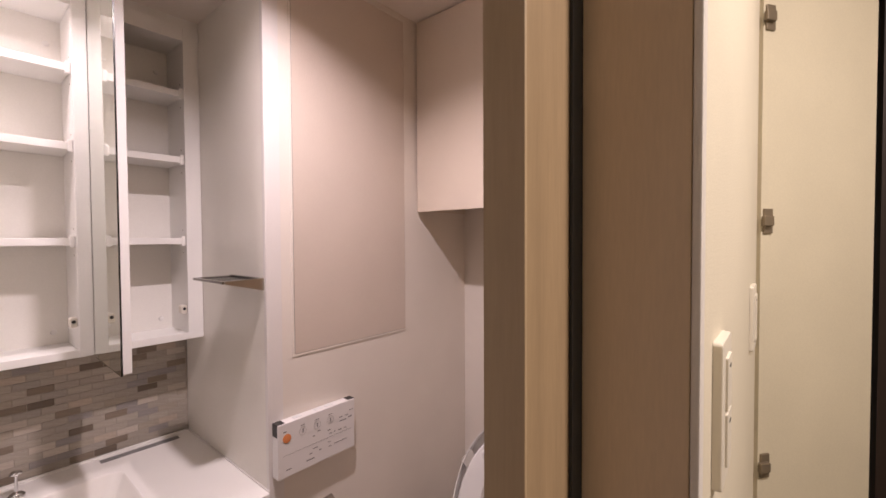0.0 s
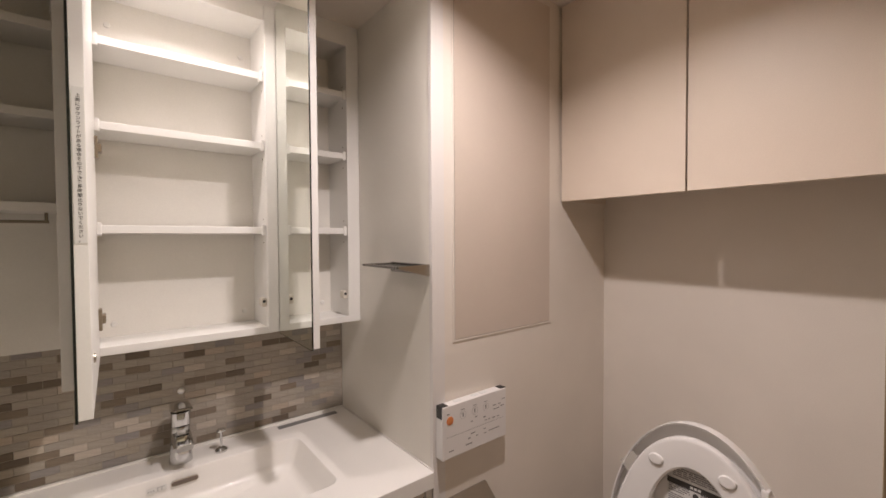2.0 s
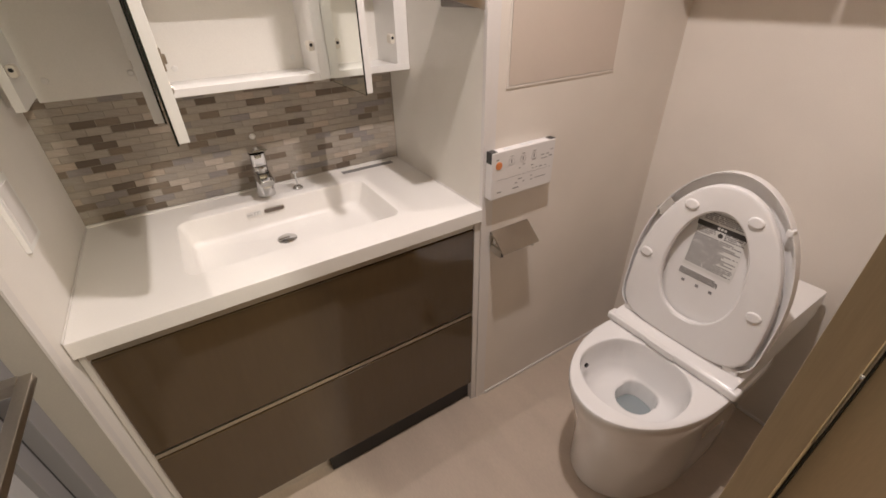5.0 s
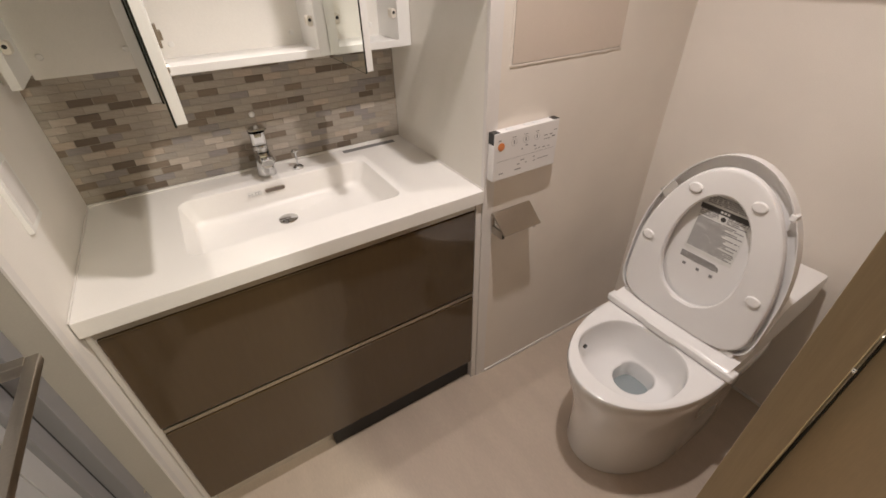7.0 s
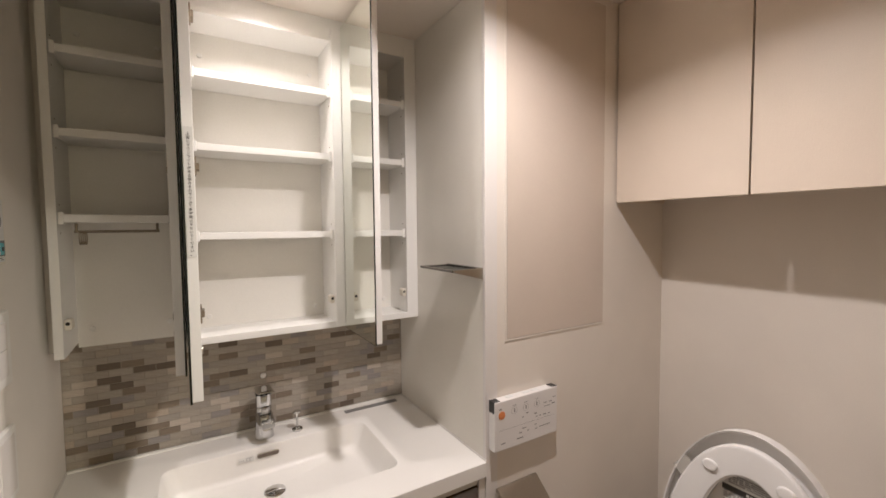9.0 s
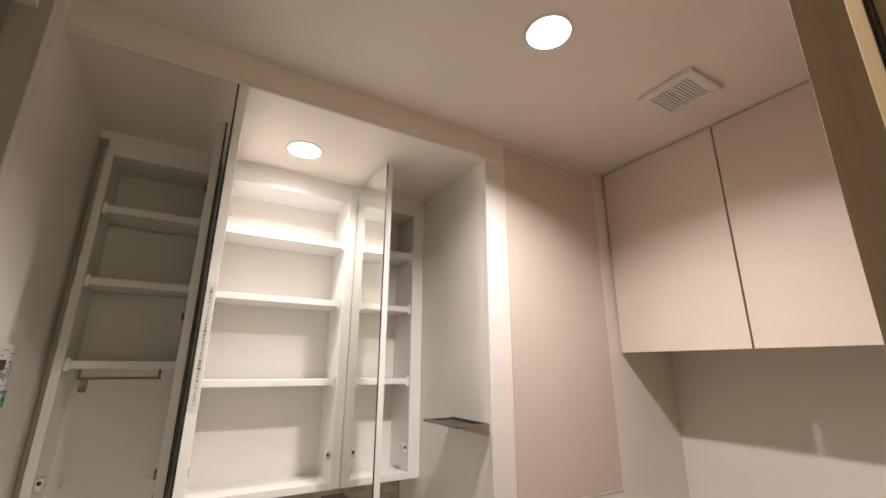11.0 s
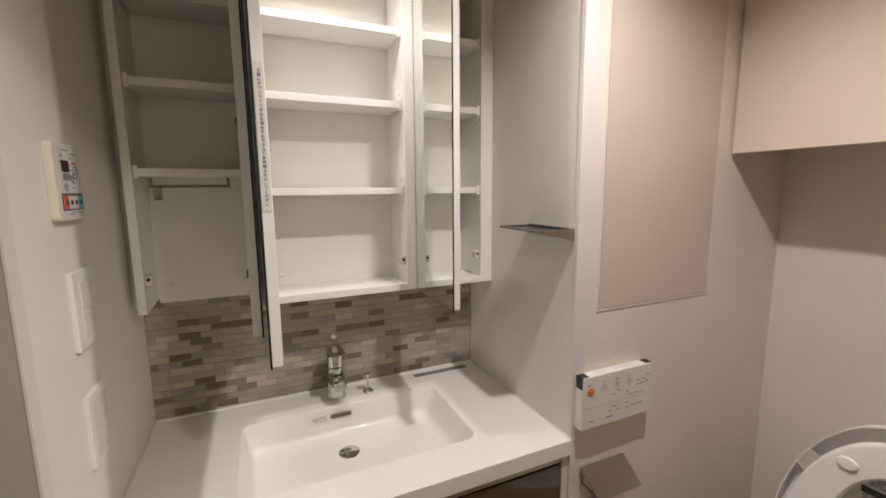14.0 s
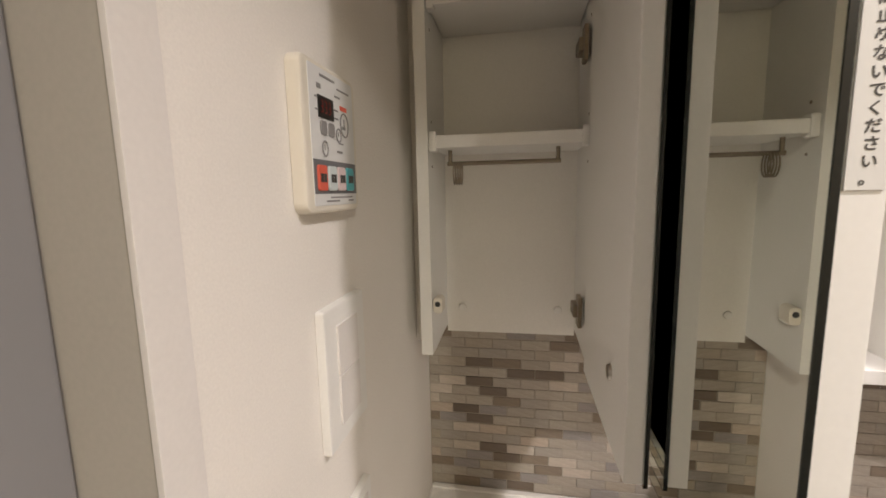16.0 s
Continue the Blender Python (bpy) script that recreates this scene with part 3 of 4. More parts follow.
def catch(y, z, parent, side):
    """A little moulded catch with a dark magnet eye."""
    c = part("catch", slab(y - 0.0075, y + 0.0075, z - 0.015, z + 0.010, 0.006, CX - 0.026, CX - 0.004, "x", 0.003), CLIP, parent)
    part("magnet", turned((CX - 0.0042, y, z), [(0.0, -0.002), (0.0036, -0.002), (0.0044, 0.0), (0.0036, 0.001), (0.0, 0.001)], "x", 16), BLACK, c, "dark magnet eye")


def shelf_clips(shelf, y0, y1, z):
    for y, s in ((y0, 1), (y1, -1)):
        part("clip", box(CX - 0.022, CX - 0.004, min(y, y + s * 0.011), max(y, y + s * 0.011), z - 0.013, z + 0.016, 0.003), WHITE, shelf)


def cup_hinge(door, x, y, z, s):
    """A concealed hinge: plate on the door's inner face, arm towards the side panel. s: the way the inner face looks along y."""
    x += 0.026 if s > 0 else -0.032
    bm = box(x - 0.016, x + 0.008, min(y, y + s * 0.006), max(y, y + s * 0.006), z - 0.023, z + 0.023, 0.0015)
    box(x - 0.034, x + 0.002, min(y, y + s * 0.012), max(y, y + s * 0.012), z - 0.009, z + 0.009, 0.002, bm=bm)
    part("hinge", bm, NICKEL, door, "nickel hinge")


def cabinet_unit(y0, y1, t0, t1, shelves, bottom, label, door_y, door_s, door_len, hinge_z):
    """An open-fronted wall cabinet unit and its mirror door, swung square to the wall."""
    cab = thing("mirror_cabinet", (0.0, (y0 + y1) / 2, CB), label, "mirror cabinet", "mirror cabinets over the vanity")
    ys = (y0 + t0, y1 - t1)
    for a, b in ((y0, y0 + t0), (y1 - t1, y1)):
        if bottom:
            part("side_panel", box(0.001, CX, a, b, CB, CT, 0.0015), WHITE, cab)
        else:
            prof = [(0.001, CT), (0.001, CB + 0.012), (0.030, CB + 0.012), (CX - 0.034, CB + 0.008), (CX - 0.030, CB + 0.007), (CX, CB + 0.007), (CX, CT)]
            part("side_panel", loft([[Vector((x, a, z)) for x, z in prof], [Vector((x, b, z)) for x, z in prof]]), WHITE, cab)
    part("back_panel", box(0.0005, 0.008, ys[0], ys[1], CB - (0 if bottom else -0.0), CT, 0.0), BACKSHEET, cab)
    part("top_panel", box(0.008, CX, ys[0], ys[1], CT - 0.040, CT - 0.0, 0.0015), WHITE, cab)
    if bottom:
        part("bottom_panel", box(0.008, CX, ys[0], ys[1], CB, CB + 0.015, 0.0015), WHITE, cab)
        part("lip", box(CX - 0.004, CX + 0.001, y0 + 0.002, y1 - 0.002, CB - 0.002, CB + 0.017, 0.0015), WHITE, cab)
    for zs in shelves:
        sh = part("shelf", box(0.010, CX - 0.006, ys[0] + 0.0015, ys[1] - 0.0015, zs - 0.008, zs + 0.010, 0.0015), WHITE, cab)
        shelf_clips(sh, ys[0] + 0.0005, ys[1] - 0.0005, zs)
    # screw caps on the back sheet
    for y in (ys[0] + 0.028, ys[1] - 0.028):
        for z in (CB + 0.045, CT - 0.10):
            part("screw_cap", turned((0.008, y, z), [(0.0, 0.0), (0.007, 0.0), (0.006, 0.003), (0.0, 0.0035)], "x", 16), WHITE, cab)
    # shelf pin holes in the side panels
    for zs in shelves:
        for y, d in ((ys[0], 1), (ys[1], -1)):
            for dz in (-0.032, 0.032):
                part("pin_hole", turned((CX - 0.028, y, zs + dz), [(0.0, -0.0004), (0.0022, -0.0004), (0.0022, 0.0004), (0.0, 0.0004)], "y", 10), NICKEL, cab)
    catch(ys[1] - 0.008 if bottom else ys[0] + 0.008, CB + 0.085, cab, 0)
    # the door: mirror on the side away from its inner face
    g = 0.0032
    inner = door_y + door_s * 0.0
    face = door_y - door_s * 0.0165
    x0, x1 = CX + 0.006, CX + 0.006 + door_len
    door = part("door", box(x0, x1, min(inner, face), max(inner, face), CB - 0.002, CT + 0.0, 0.0012), WHITE, cab)
    part("mirror", box(x0 + 0.0005, x1 + 0.0005, min(face, face - door_s * g), max(face, face - door_s * g), CB - 0.004, CT + 0.002, 0.0), MIRROR, door, "tall plain mirror")
    bm = box(x1 + 0.0006, x1 + 0.0016, min(face, face - door_s * g), max(face, face - door_s * g), CB - 0.004, CT + 0.002)
    box(x0, x1, min(face, face - door_s * g), max(face, face - door_s * g), CB - 0.0052, CB - 0.0042, bm=bm)
    part("mirror_edge", bm, EDGE, door, "dark mirror edge")
    for z in hinge_z:
        cup_hinge(door, x0, inner, z, door_s)
    part("bumper", turned((x1 - 0.062, inner, CB + 0.072), [(0.0, 0.0), (0.008, 0.0), (0.007, door_s * 0.003), (0.0, door_s * 0.003)], "y", 16), STEEL, door, "metal catch disc")
    return cab, door


left_unit, left_door = cabinet_unit(0.022, 0.277, 0.017, 0.017, (1.437, 1.628, 1.810), False, "narrow white mirror cabinet with open mirror door and hanger rail",
                                    0.2562, -1, 0.230, (1.190, 1.560, 1.93))
middle_unit, middle_door = cabinet_unit(0.279, 0.671, 0.020, 0.017, (1.392, 1.620, 1.805), True, "wide white mirror cabinet with empty shelves, door open",
                                        0.3018, 1, 0.398, (1.20, 1.565, 1.93))
right_unit, right_door = cabinet_unit(0.683, 0.931, 0.017, 0.040, (1.392, 1.620, 1.805), True, "narrow white mirror cabinet with empty shelves, door open",
                                      0.7020, 1, 0.236, (1.20, 1.60, 1.93))


structure("trim_cabinet_head", box(0.001, CX - 0.004, 0.001, YA - 0.001, CT + 0.001, HA), WHITE, "white filler strip over the mirror cabinets", "trim")
structure("trim_cabinet_side", box(0.001, 0.085, 0.0005, 0.0215, CB + 0.010, CT), PAPER, "white recessed filler beside the cabinet", "trim")
structure("trim_cabinet_gap", box(CX + 0.0003, CX + 0.0055, 0.6550, 0.6819, CB, CT, 0.001, bm=box(0.001, CX + 0.0002, 0.6715, 0.6815, CB, CT)), WHITE, "white recessed filler between the cabinets", "trim")


def hanger_rail():
    h = thing("hanger_rail", (0.10, 0.14, 1.42), "thin metal hanger rail under the cabinet shelf", "hanger rail")
    part("rail", rod((0.112, 0.062, 1.408), (0.112, 0.224, 1.408), 0.0032, 14), BRONZE, h)
    for y in (0.066, 0.220):
        part("bracket", rod((0.112, y, 1.406), (0.112, y, 1.4275), 0.003, 12), BRONZE, h)
    for i in range(4):
        ring = [(0.112 + 0.010 * math.cos(a), 0.072 + i * 0.0035, 1.394 + 0.016 * math.sin(a)) for a in [2 * math.pi * k / 20 for k in range(20)]]
        bm = bmesh.new()
        for p, q in zip(ring, ring[1:] + ring[:1]):
            rod(p, q, 0.0012, 6, bm=bm)
        part("hook", bm, BRONZE, h)


hanger_rail()


def words(name, text, size, place, mat, parent):
    """Flat lettering, one sign after another: place(i) is the pose of the middle of sign i."""
    bm = bmesh.new()
    for i, sign in enumerate(text):
        cu = bpy.data.curves.new(name, "FONT")
        cu.body, cu.size, cu.align_x, cu.offset = sign, size, "CENTER", size * 0.018
        tmp = bpy.data.objects.new("tmp_words", cu)
        scene.collection.objects.link(tmp)
        me = bpy.data.meshes.new_from_object(tmp.evaluated_get(bpy.context.evaluated_depsgraph_get()))
        bpy.data.objects.remove(tmp)
        me.transform(place(i) @ Matrix.Translation((0, -size * 0.38, 0)))
        bm.from_mesh(me)
        bpy.data.meshes.remove(me)
    return part(name, bm, mat, parent)


def door_label():
    x = CX + 0.006 + 0.398 + 0.0004
    lab = part("warning_label", box(x, x + 0.0004, 0.2868, 0.3003, 1.3645, 1.582), STICKER, middle_door, "white strip label with vertical black lettering")
    words("lettering", "上面にダウンライトがある場合その下で扉を長時間止めないでください。", 0.0057,
          lambda i: pose(x + 0.0006, 0.2938, 1.5705 - 0.0063 * i, 90, 0, 90), INK, lab)


door_label()

# ---------------------------------------------------------------- wall fittings


def chrome_tray():
    t = thing("soap_tray", (0.42, 0.93, 1.30), "chrome wire-framed tray on the alcove wall", "tray")
    x0, x1, y0, y1, z = 0.335, 0.503, 0.838, YA, 1.298
    bm = box(x0, x0 + 0.010, y0, y1, z, z + 0.006, 0.0012)
    box(x1 - 0.010, x1, y0, y1, z, z + 0.006, 0.0012, bm=bm)
    box(x0 + 0.010, x1 - 0.010, y0, y0 + 0.010, z, z + 0.006, 0.0012, bm=bm)
    part("frame", bm, DARK_CHROME, t)
    prof = [(y1 - 0.001, z - 0.022), (y1 - 0.001, z + 0.008), (y0 + 0.004, z + 0.0055), (y0 + 0.004, z + 0.0005)]
    part("bracket", loft([[Vector((x1 + 0.0005, y, zz)) for y, zz in prof], [Vector((x1 + 0.0035, y, zz)) for y, zz in prof]]), STEEL, t)
    part("wall_plate", box(x0, x1, y1 - 0.008, y1 - 0.0005, z - 0.018, z + 0.008, 0.0015), DARK_CHROME, t)
    for a, b in ((x0 + 0.010, (x0 + x1) / 2 - 0.002), ((x0 + x1) / 2 + 0.002, x1 - 0.010)):
        part("shelf_plate", box(a, b, y0 + 0.010, y1 - 0.010, z + 0.001, z + 0.003), EDGE, t, "dark plate in the tray")


chrome_tray()


def access_panel():
    p = thing("access_panel", (XP, 1.19, 1.107), "tall beige access panel set in the wall", "access panel")
    y0, y1, z0, z1 = 0.994, 1.390, 1.106, 2.078
    bm = box(XP, XP + 0.002, y0, y0 + 0.006, z0, z1, 0.0006)
    box(XP, XP + 0.002, y1 - 0.006, y1, z0, z1, 0.0006, bm=bm)
    box(XP, XP + 0.002, y0 + 0.006, y1 - 0.006, z0, z0 + 0.006, 0.0006, bm=bm)
    box(XP, XP + 0.002, y0 + 0.006, y1 - 0.006, z1 - 0.006, z1, 0.0006, bm=bm)
    part("frame", bm, PAPER_TOILET, p)
    part("gap", box(XP, XP + 0.0008, y0 + 0.006, y1 - 0.006, z0 + 0.006, z1 - 0.006), KICK, p)
    part("leaf", box(XP + 0.0008, XP + 0.0026, y0 + 0.0069, y1 - 0.0069, z0 + 0.0069, z1 - 0.0069, 0.0005), PANEL_SHEET, p)


access_panel()


def toilet_remote():
    r = thing("toilet_remote", (XP, 1.05, 0.83), "white wall remote control for the toilet seat", "remote control")
    y0, y1, z0, z1, x = 0.938, 1.160, 0.831, 0.962, XP + 0.028
    part("case", box(XP + 0.001, x, y0, y1, z0, z1, 0.0025, 3), REMOTE, r)
    for a, b, c in ((y0 - 0.0006, y0 + 0.020, 0.030), (y1 - 0.020, y1 + 0.0006, 0.012)):
        part("end_cap", box(XP + 0.004, x - 0.002, a, b, z1 - c, z1 + 0.0009, 0.001), BLACK, r, "dark corner window")
    for a in (0.985, 1.045, 1.075):
        part("top_key", box(XP + 0.008, x - 0.008, a, a + 0.022, z1 - 0.001, z1 + 0.0012, 0.0006), FACEPLATE, r)
    part("stop_key", turned((x, 0.961, 0.925), [(0.0, 0.0), (0.0105, 0.0), (0.0105, 0.0012), (0.009, 0.0018), (0.0, 0.0018)], "x", 28), ORANGE, r, "round orange stop key")
    for y in (1.003, 1.043, 1.082):
        bm = bmesh.new()
        ring = [Vector((x + 0.0006, y + 0.0095 * math.cos(a), 0.929 + 0.0095 * math.sin(a))) for a in [2 * math.pi * k / 28 for k in range(28)]]
        for p, q in zip(ring, ring[1:] + ring[:1]):
            rod(p, q, 0.0004, 5, bm=bm)
        k = part("round_key", bm, PALE_INK, r)
        bm = box(x, x + 0.0006, y - 0.001, y + 0.002, 0.924, 0.934)
        box(x, x + 0.0006, y - 0.006, y + 0.006, 0.9425, 0.9438, bm=bm)
        part("sign", bm, GREY_INK, k)
    bm = box(x, x + 0.0004, y0 + 0.012, y1 - 0.012, 0.8845, 0.885)
    rng = random.Random(9)
    for y, z, w in ((1.108, 0.924, 0.012), (1.128, 0.924, 0.010), (1.110, 0.914, 0.022), (1.138, 0.916, 0.012), (1.142, 0.934, 0.012), (1.030, 0.903, 0.006),
                    (1.074, 0.902, 0.008), (1.078, 0.893, 0.008), (1.092, 0.893, 0.005), (1.106, 0.892, 0.010), (1.124, 0.892, 0.008), (1.030, 0.872, 0.014),
                    (1.020, 0.862, 0.008), (1.048, 0.862, 0.006), (1.012, 0.848, 0.022), (1.074, 0.872, 0.008), (1.076, 0.860, 0.008), (1.092, 0.862, 0.040),
                    (0.958, 0.848, 0.014), (0.952, 0.940, 0.008), (1.044, 0.911, 0.008)):
        box(x, x + 0.0005, y, y + w, z, z + 0.0016 + 0.0016 * rng.random(), bm=bm)
    part("print", bm, GREY_INK, r, "grey printed signs", "stuff")


toilet_remote()


def paper_holder():
    p = thing("paper_holder", (XP, 1.02, 0.66), "satin metal toilet paper holder with a flap cover", "paper holder")
    y0, y1 = 0.960, 1.097
    part("back_plate", box(XP + 0.0005, XP + 0.008, y0 + 0.012, y1 - 0.012, 0.668, 0.712, 0.0015), STEEL, p)
    prof = [(XP + 0.003, 0.708), (XP + 0.005, 0.7185), (XP + 0.010, 0.7205), (XP + 0.016, 0.718), (XP + 0.070, 0.673), (XP + 0.0675, 0.669), (XP + 0.013, 0.712), (XP + 0.008, 0.707)]
    part("cover", loft([[Vector((x, y, z)) for x, z in prof] for y in (y0, y0 + 0.001, y1 - 0.001, y1)]), STEEL, p, "sloping metal flap")
    for y in (y0 + 0.003, y1 - 0.011):
        part("arm", box(XP + 0.004, XP + 0.054, y, y + 0.008, 0.650, 0.676, 0.003), STEEL, p)
    part("catch", box(XP + 0.058, XP + 0.063, y0 + 0.001, y0 + 0.005, 0.660, 0.672), BLACK, p, "small black stop")


paper_holder()


def bath_control():
    c = thing("bath_heater_control", (0.390, 0.0, 1.346), "cream wall control panel with a small display and coloured keys", "control panel")
    x0, x1, z0, z1 = 0.307, 0.428, 1.350, 1.476
    case = part("case", slab(0.338, 0.440, 1.352, 1.471, 0.009, 0.0005, 0.012, "y", 0.004), CREAM, c)
    part("face", slab(x0 + 0.008, x1 - 0.020, z0 + 0.006, z1 - 0.008, 0.002, 0.0165, 0.0175, "y", 0.0003), FACEPLATE, c, "pale grey printed face")
    y = 0.0175
    part("display", box(0.3625, 0.3935, y, y + 0.0008, 1.428, 1.446, 0.0003), BLACK, c, "dark display")
    bm = bmesh.new()
    for i in range(3):
        x = 0.388 - i * 0.0075
        for z in (1.4325, 1.437, 1.4415):
            box(x - 0.003, x, y + 0.0008, y + 0.001, z, z + 0.0008, bm=bm)
        box(x - 0.0034, x - 0.0028, y + 0.0008, y + 0.001, 1.433, 1.442, bm=bm)
    part("digits", bm, LED, c, "dim red digits")
    part("key_band", box(x0 + 0.0085, x1 - 0.0205, y - 0.0002, y + 0.0004, 1.366, 1.394), SLATE, c)
    for x, mat, lab in ((0.394, RED_KEY, "red key"), (0.3735, PALE_KEY, "pale blue key"), (0.3535, PINK_KEY, "pale pink key"), (0.3335, TEAL_KEY, "teal key")):
        k = part("key", slab(x - 0.0085, x + 0.0085, 1.3685, 1.3895, 0.003, y, y + 0.0022, "y", 0.0008), mat, c, lab)
        bm = box(x - 0.0055, x - 0.0005, y + 0.0022, y + 0.0025, 1.3755, 1.3825)
        box(x + 0.0005, x + 0.0055, y + 0.0022, y + 0.0025, 1.3755, 1.3825, bm=bm)
        part("sign", bm, INK, k)
    for x in (0.385, 0.369):
        k = part("arrow_key", slab(x - 0.0062, x + 0.0062, 1.4145, 1.4260, 0.003, y, y + 0.0012, "y", 0.0005), GREY_INK, c)
    for x, z, r in ((0.3535, 1.4175, 0.0052), (0.384, 1.4035, 0.0055), (0.339, 1.428, 0.0095)):
        bm = bmesh.new()
        ring = [Vector((x + r * math.cos(a), y + 0.0006, z + r * 1.1 * math.sin(a))) for a in [2 * math.pi * k / 24 for k in range(24)]]
        for p, q in zip(ring, ring[1:] + ring[:1]):
            rod(p, q, 0.0007, 5, bm=bm)
        box(x - 0.0006, x + 0.0006, y, y + 0.0006, z - 0.001, z + r * 0.6, bm=bm)
        part("round_key", bm, GREY_INK, c)
    bm = bmesh.new()
    rng = random.Random(3)
    for x, z, w, h in ((0.372, 1.4615, 0.030, 0.0018), (0.338, 1.4570, 0.028, 0.0015), (0.390, 1.4510, 0.008, 0.004), (0.352, 1.4500, 0.012, 0.0015), (0.396, 1.4430, 0.005, 0.0015),
                       (0.396, 1.4330, 0.005, 0.0015), (0.356, 1.4380, 0.009, 0.0015), (0.356, 1.4310, 0.009, 0.0015), (0.352, 1.4020, 0.012, 0.002), (0.348, 1.4100, 0.010, 0.0012),
                       (0.352, 1.3620, 0.050, 0.0014), (0.372, 1.3590, 0.028, 0.0014), (0.330, 1.3590, 0.012, 0.0014), (0.340, 1.4240, 0.008, 0.003)):
        box(x - w / 2, x + w / 2, y - 0.0002, y + 0.0003, z, z + h, bm=bm)
    part("print", bm, GREY_INK, c, "small grey printed signs", "stuff")
    part("red_print", box(0.331, 0.347, y - 0.0002, y + 0.0003, 1.4405, 1.4445), RED_KEY, c)
    fit = Matrix.Translation((0.347, -0.005, 1.358)) @ Matrix.Diagonal((0.885, 1, 0.964, 1)) @ Matrix.Translation((-0.315, 0, -1.356))
    for o in c.children_recursive:
        if o.name != case.name:
            o.data.transform(fit)


bath_control()


def wall_plate(x0, x1, z0, z1, keyed):
    p = thing("light_switch" if keyed else "blank_plate", (0.375, 0.0, z0),
              "white square-cornered light switch with two rockers" if keyed else "white blank wall plate", "switch" if keyed else "wall plate")
    part("plate", slab(x0, x1, z0, z1, 0.0025, 0.0005, 0.0085, "y", 0.0025), WHITE, p)
    if keyed:
        zm = (z0 + z1) / 2
        for a, b in ((z0 + 0.018, zm - 0.0006), (zm + 0.0006, z1 - 0.018)):
            part("rocker", slab(x0 + 0.022, x1 - 0.022, a, b, 0.0015, 0.008, 0.0105, "y", 0.0008), WHITE_TRIM, p)
    else:
        part("insert", slab(x0 + 0.012, x1 - 0.012, z0 + 0.012, z1 - 0.012, 0.0015, 0.008, 0.0095, "y", 0.0006), WHITE_TRIM, p)


wall_plate(0.332, 0.420, 1.140, 1.270, True)
wall_plate(0.334, 0.422, 0.938, 1.064, False)


def wall_cupboard():
    c = thing("wall_cupboard", (0.89, 1.57, 1.483), "pale beige two-door cupboard over the toilet", "cupboard")
    y0 = 1.438
    bm = box(0.522, 1.255, y0 + 0.021, YB - 0.001, 1.518, 1.534)
    box(0.522, 0.538, y0 + 0.021, YB - 0.001, 1.534, H - 0.002, bm=bm)
    box(1.239, 1.255, y0 + 0.021, YB - 0.001, 1.534, H - 0.002, bm=bm)
    box(0.538, 1.239, YB - 0.012, YB - 0.001, 1.534, H - 0.002, bm=bm)
    part("body", bm, SHEET, c)
    part("filler", box(XP + 0.001, 0.5215, y0 + 0.012, YB - 0.001, 1.486, H - 0.002), SHEET, c)
    for a, b in ((0.5225, 0.8840), (0.8884, 1.2550)):
        part("door", box(a, b, y0, y0 + 0.020, 1.483, H - 0.004, 0.0012), SHEET, c)
    part("filler", box(1.2565, 1.290, y0 + 0.012, YB - 0.001, 1.486, H - 0.002), SHEET, c)


wall_cupboard()


def ceiling_vent():
    v = thing("ceiling_vent", (0.925, 1.222, H), "square white ceiling exhaust vent", "vent")
    x0, x1, y0, y1 = 0.858, 0.994, 1.155, 1.290
    bm = box(x0, x0 + 0.020, y0, y1, H - 0.012, H - 0.0005, 0.003)
    box(x1 - 0.020, x1, y0, y1, H - 0.012, H - 0.0005, 0.003, bm=bm)
    box(x0 + 0.018, x1 - 0.018, y0, y0 + 0.020, H - 0.012, H - 0.0005, 0.003, bm=bm)
    box(x0 + 0.018, x1 - 0.018, y1 - 0.020, y1, H - 0.012, H - 0.0005, 0.003, bm=bm)
    part("frame", bm, WHITE_TRIM, v)
    part("backing", box(x0 + 0.018, x1 - 0.018, y0 + 0.018, y1 - 0.018, H - 0.003, H - 0.0006), GREY_FRAME, v)
    x = x0 + 0.022
    while x < x1 - 0.024:
        part("slat", box(x, x + 0.0045, y0 + 0.018, y1 - 0.018, H - 0.009, H - 0.004), WHITE_TRIM, v)
        x += 0.0075


ceiling_vent()


def downlight(x, y, z, label):
    d = thing("downlight", (x, y, z), label, "downlight", "recessed downlights")
    n = 40

    def skin(profile):
        return loft([[Vector((x + r * math.cos(2 * math.pi * i / n), y + r * math.sin(2 * math.pi * i / n), z + h)) for i in range(n)] for r, h in profile], False, False)

    part("ring", skin([(0.0420, -0.0005), (0.050, -0.0005), (0.050, -0.002), (0.047, -0.003), (0.0425, -0.0025), (0.0420, -0.0005)]), WHITE_TRIM, d)
    part("reflector", skin([(0.0420, -0.0004), (0.0415, 0.010), (0.038, 0.0245), (0.0395, 0.0245), (0.0423, 0.010), (0.0424, -0.0004)]), WHITE_TRIM, d, "white recessed reflector")
    part("lens", turned((x, y, z + 0.0245), [(0.0, -0.0008), (0.0375, -0.0008), (0.0375, 0.0008), (0.0, 0.0008)], "z", 40), LENS, d, "glowing round lens")


downlight(*ALCOVE_LIGHT, HA, "round glowing downlight in the ceiling over the vanity")
downlight(*ROOM_LIGHT, H, "round glowing downlight in the room ceiling")

# ---------------------------------------------------------------- toilet
TX = 0.953


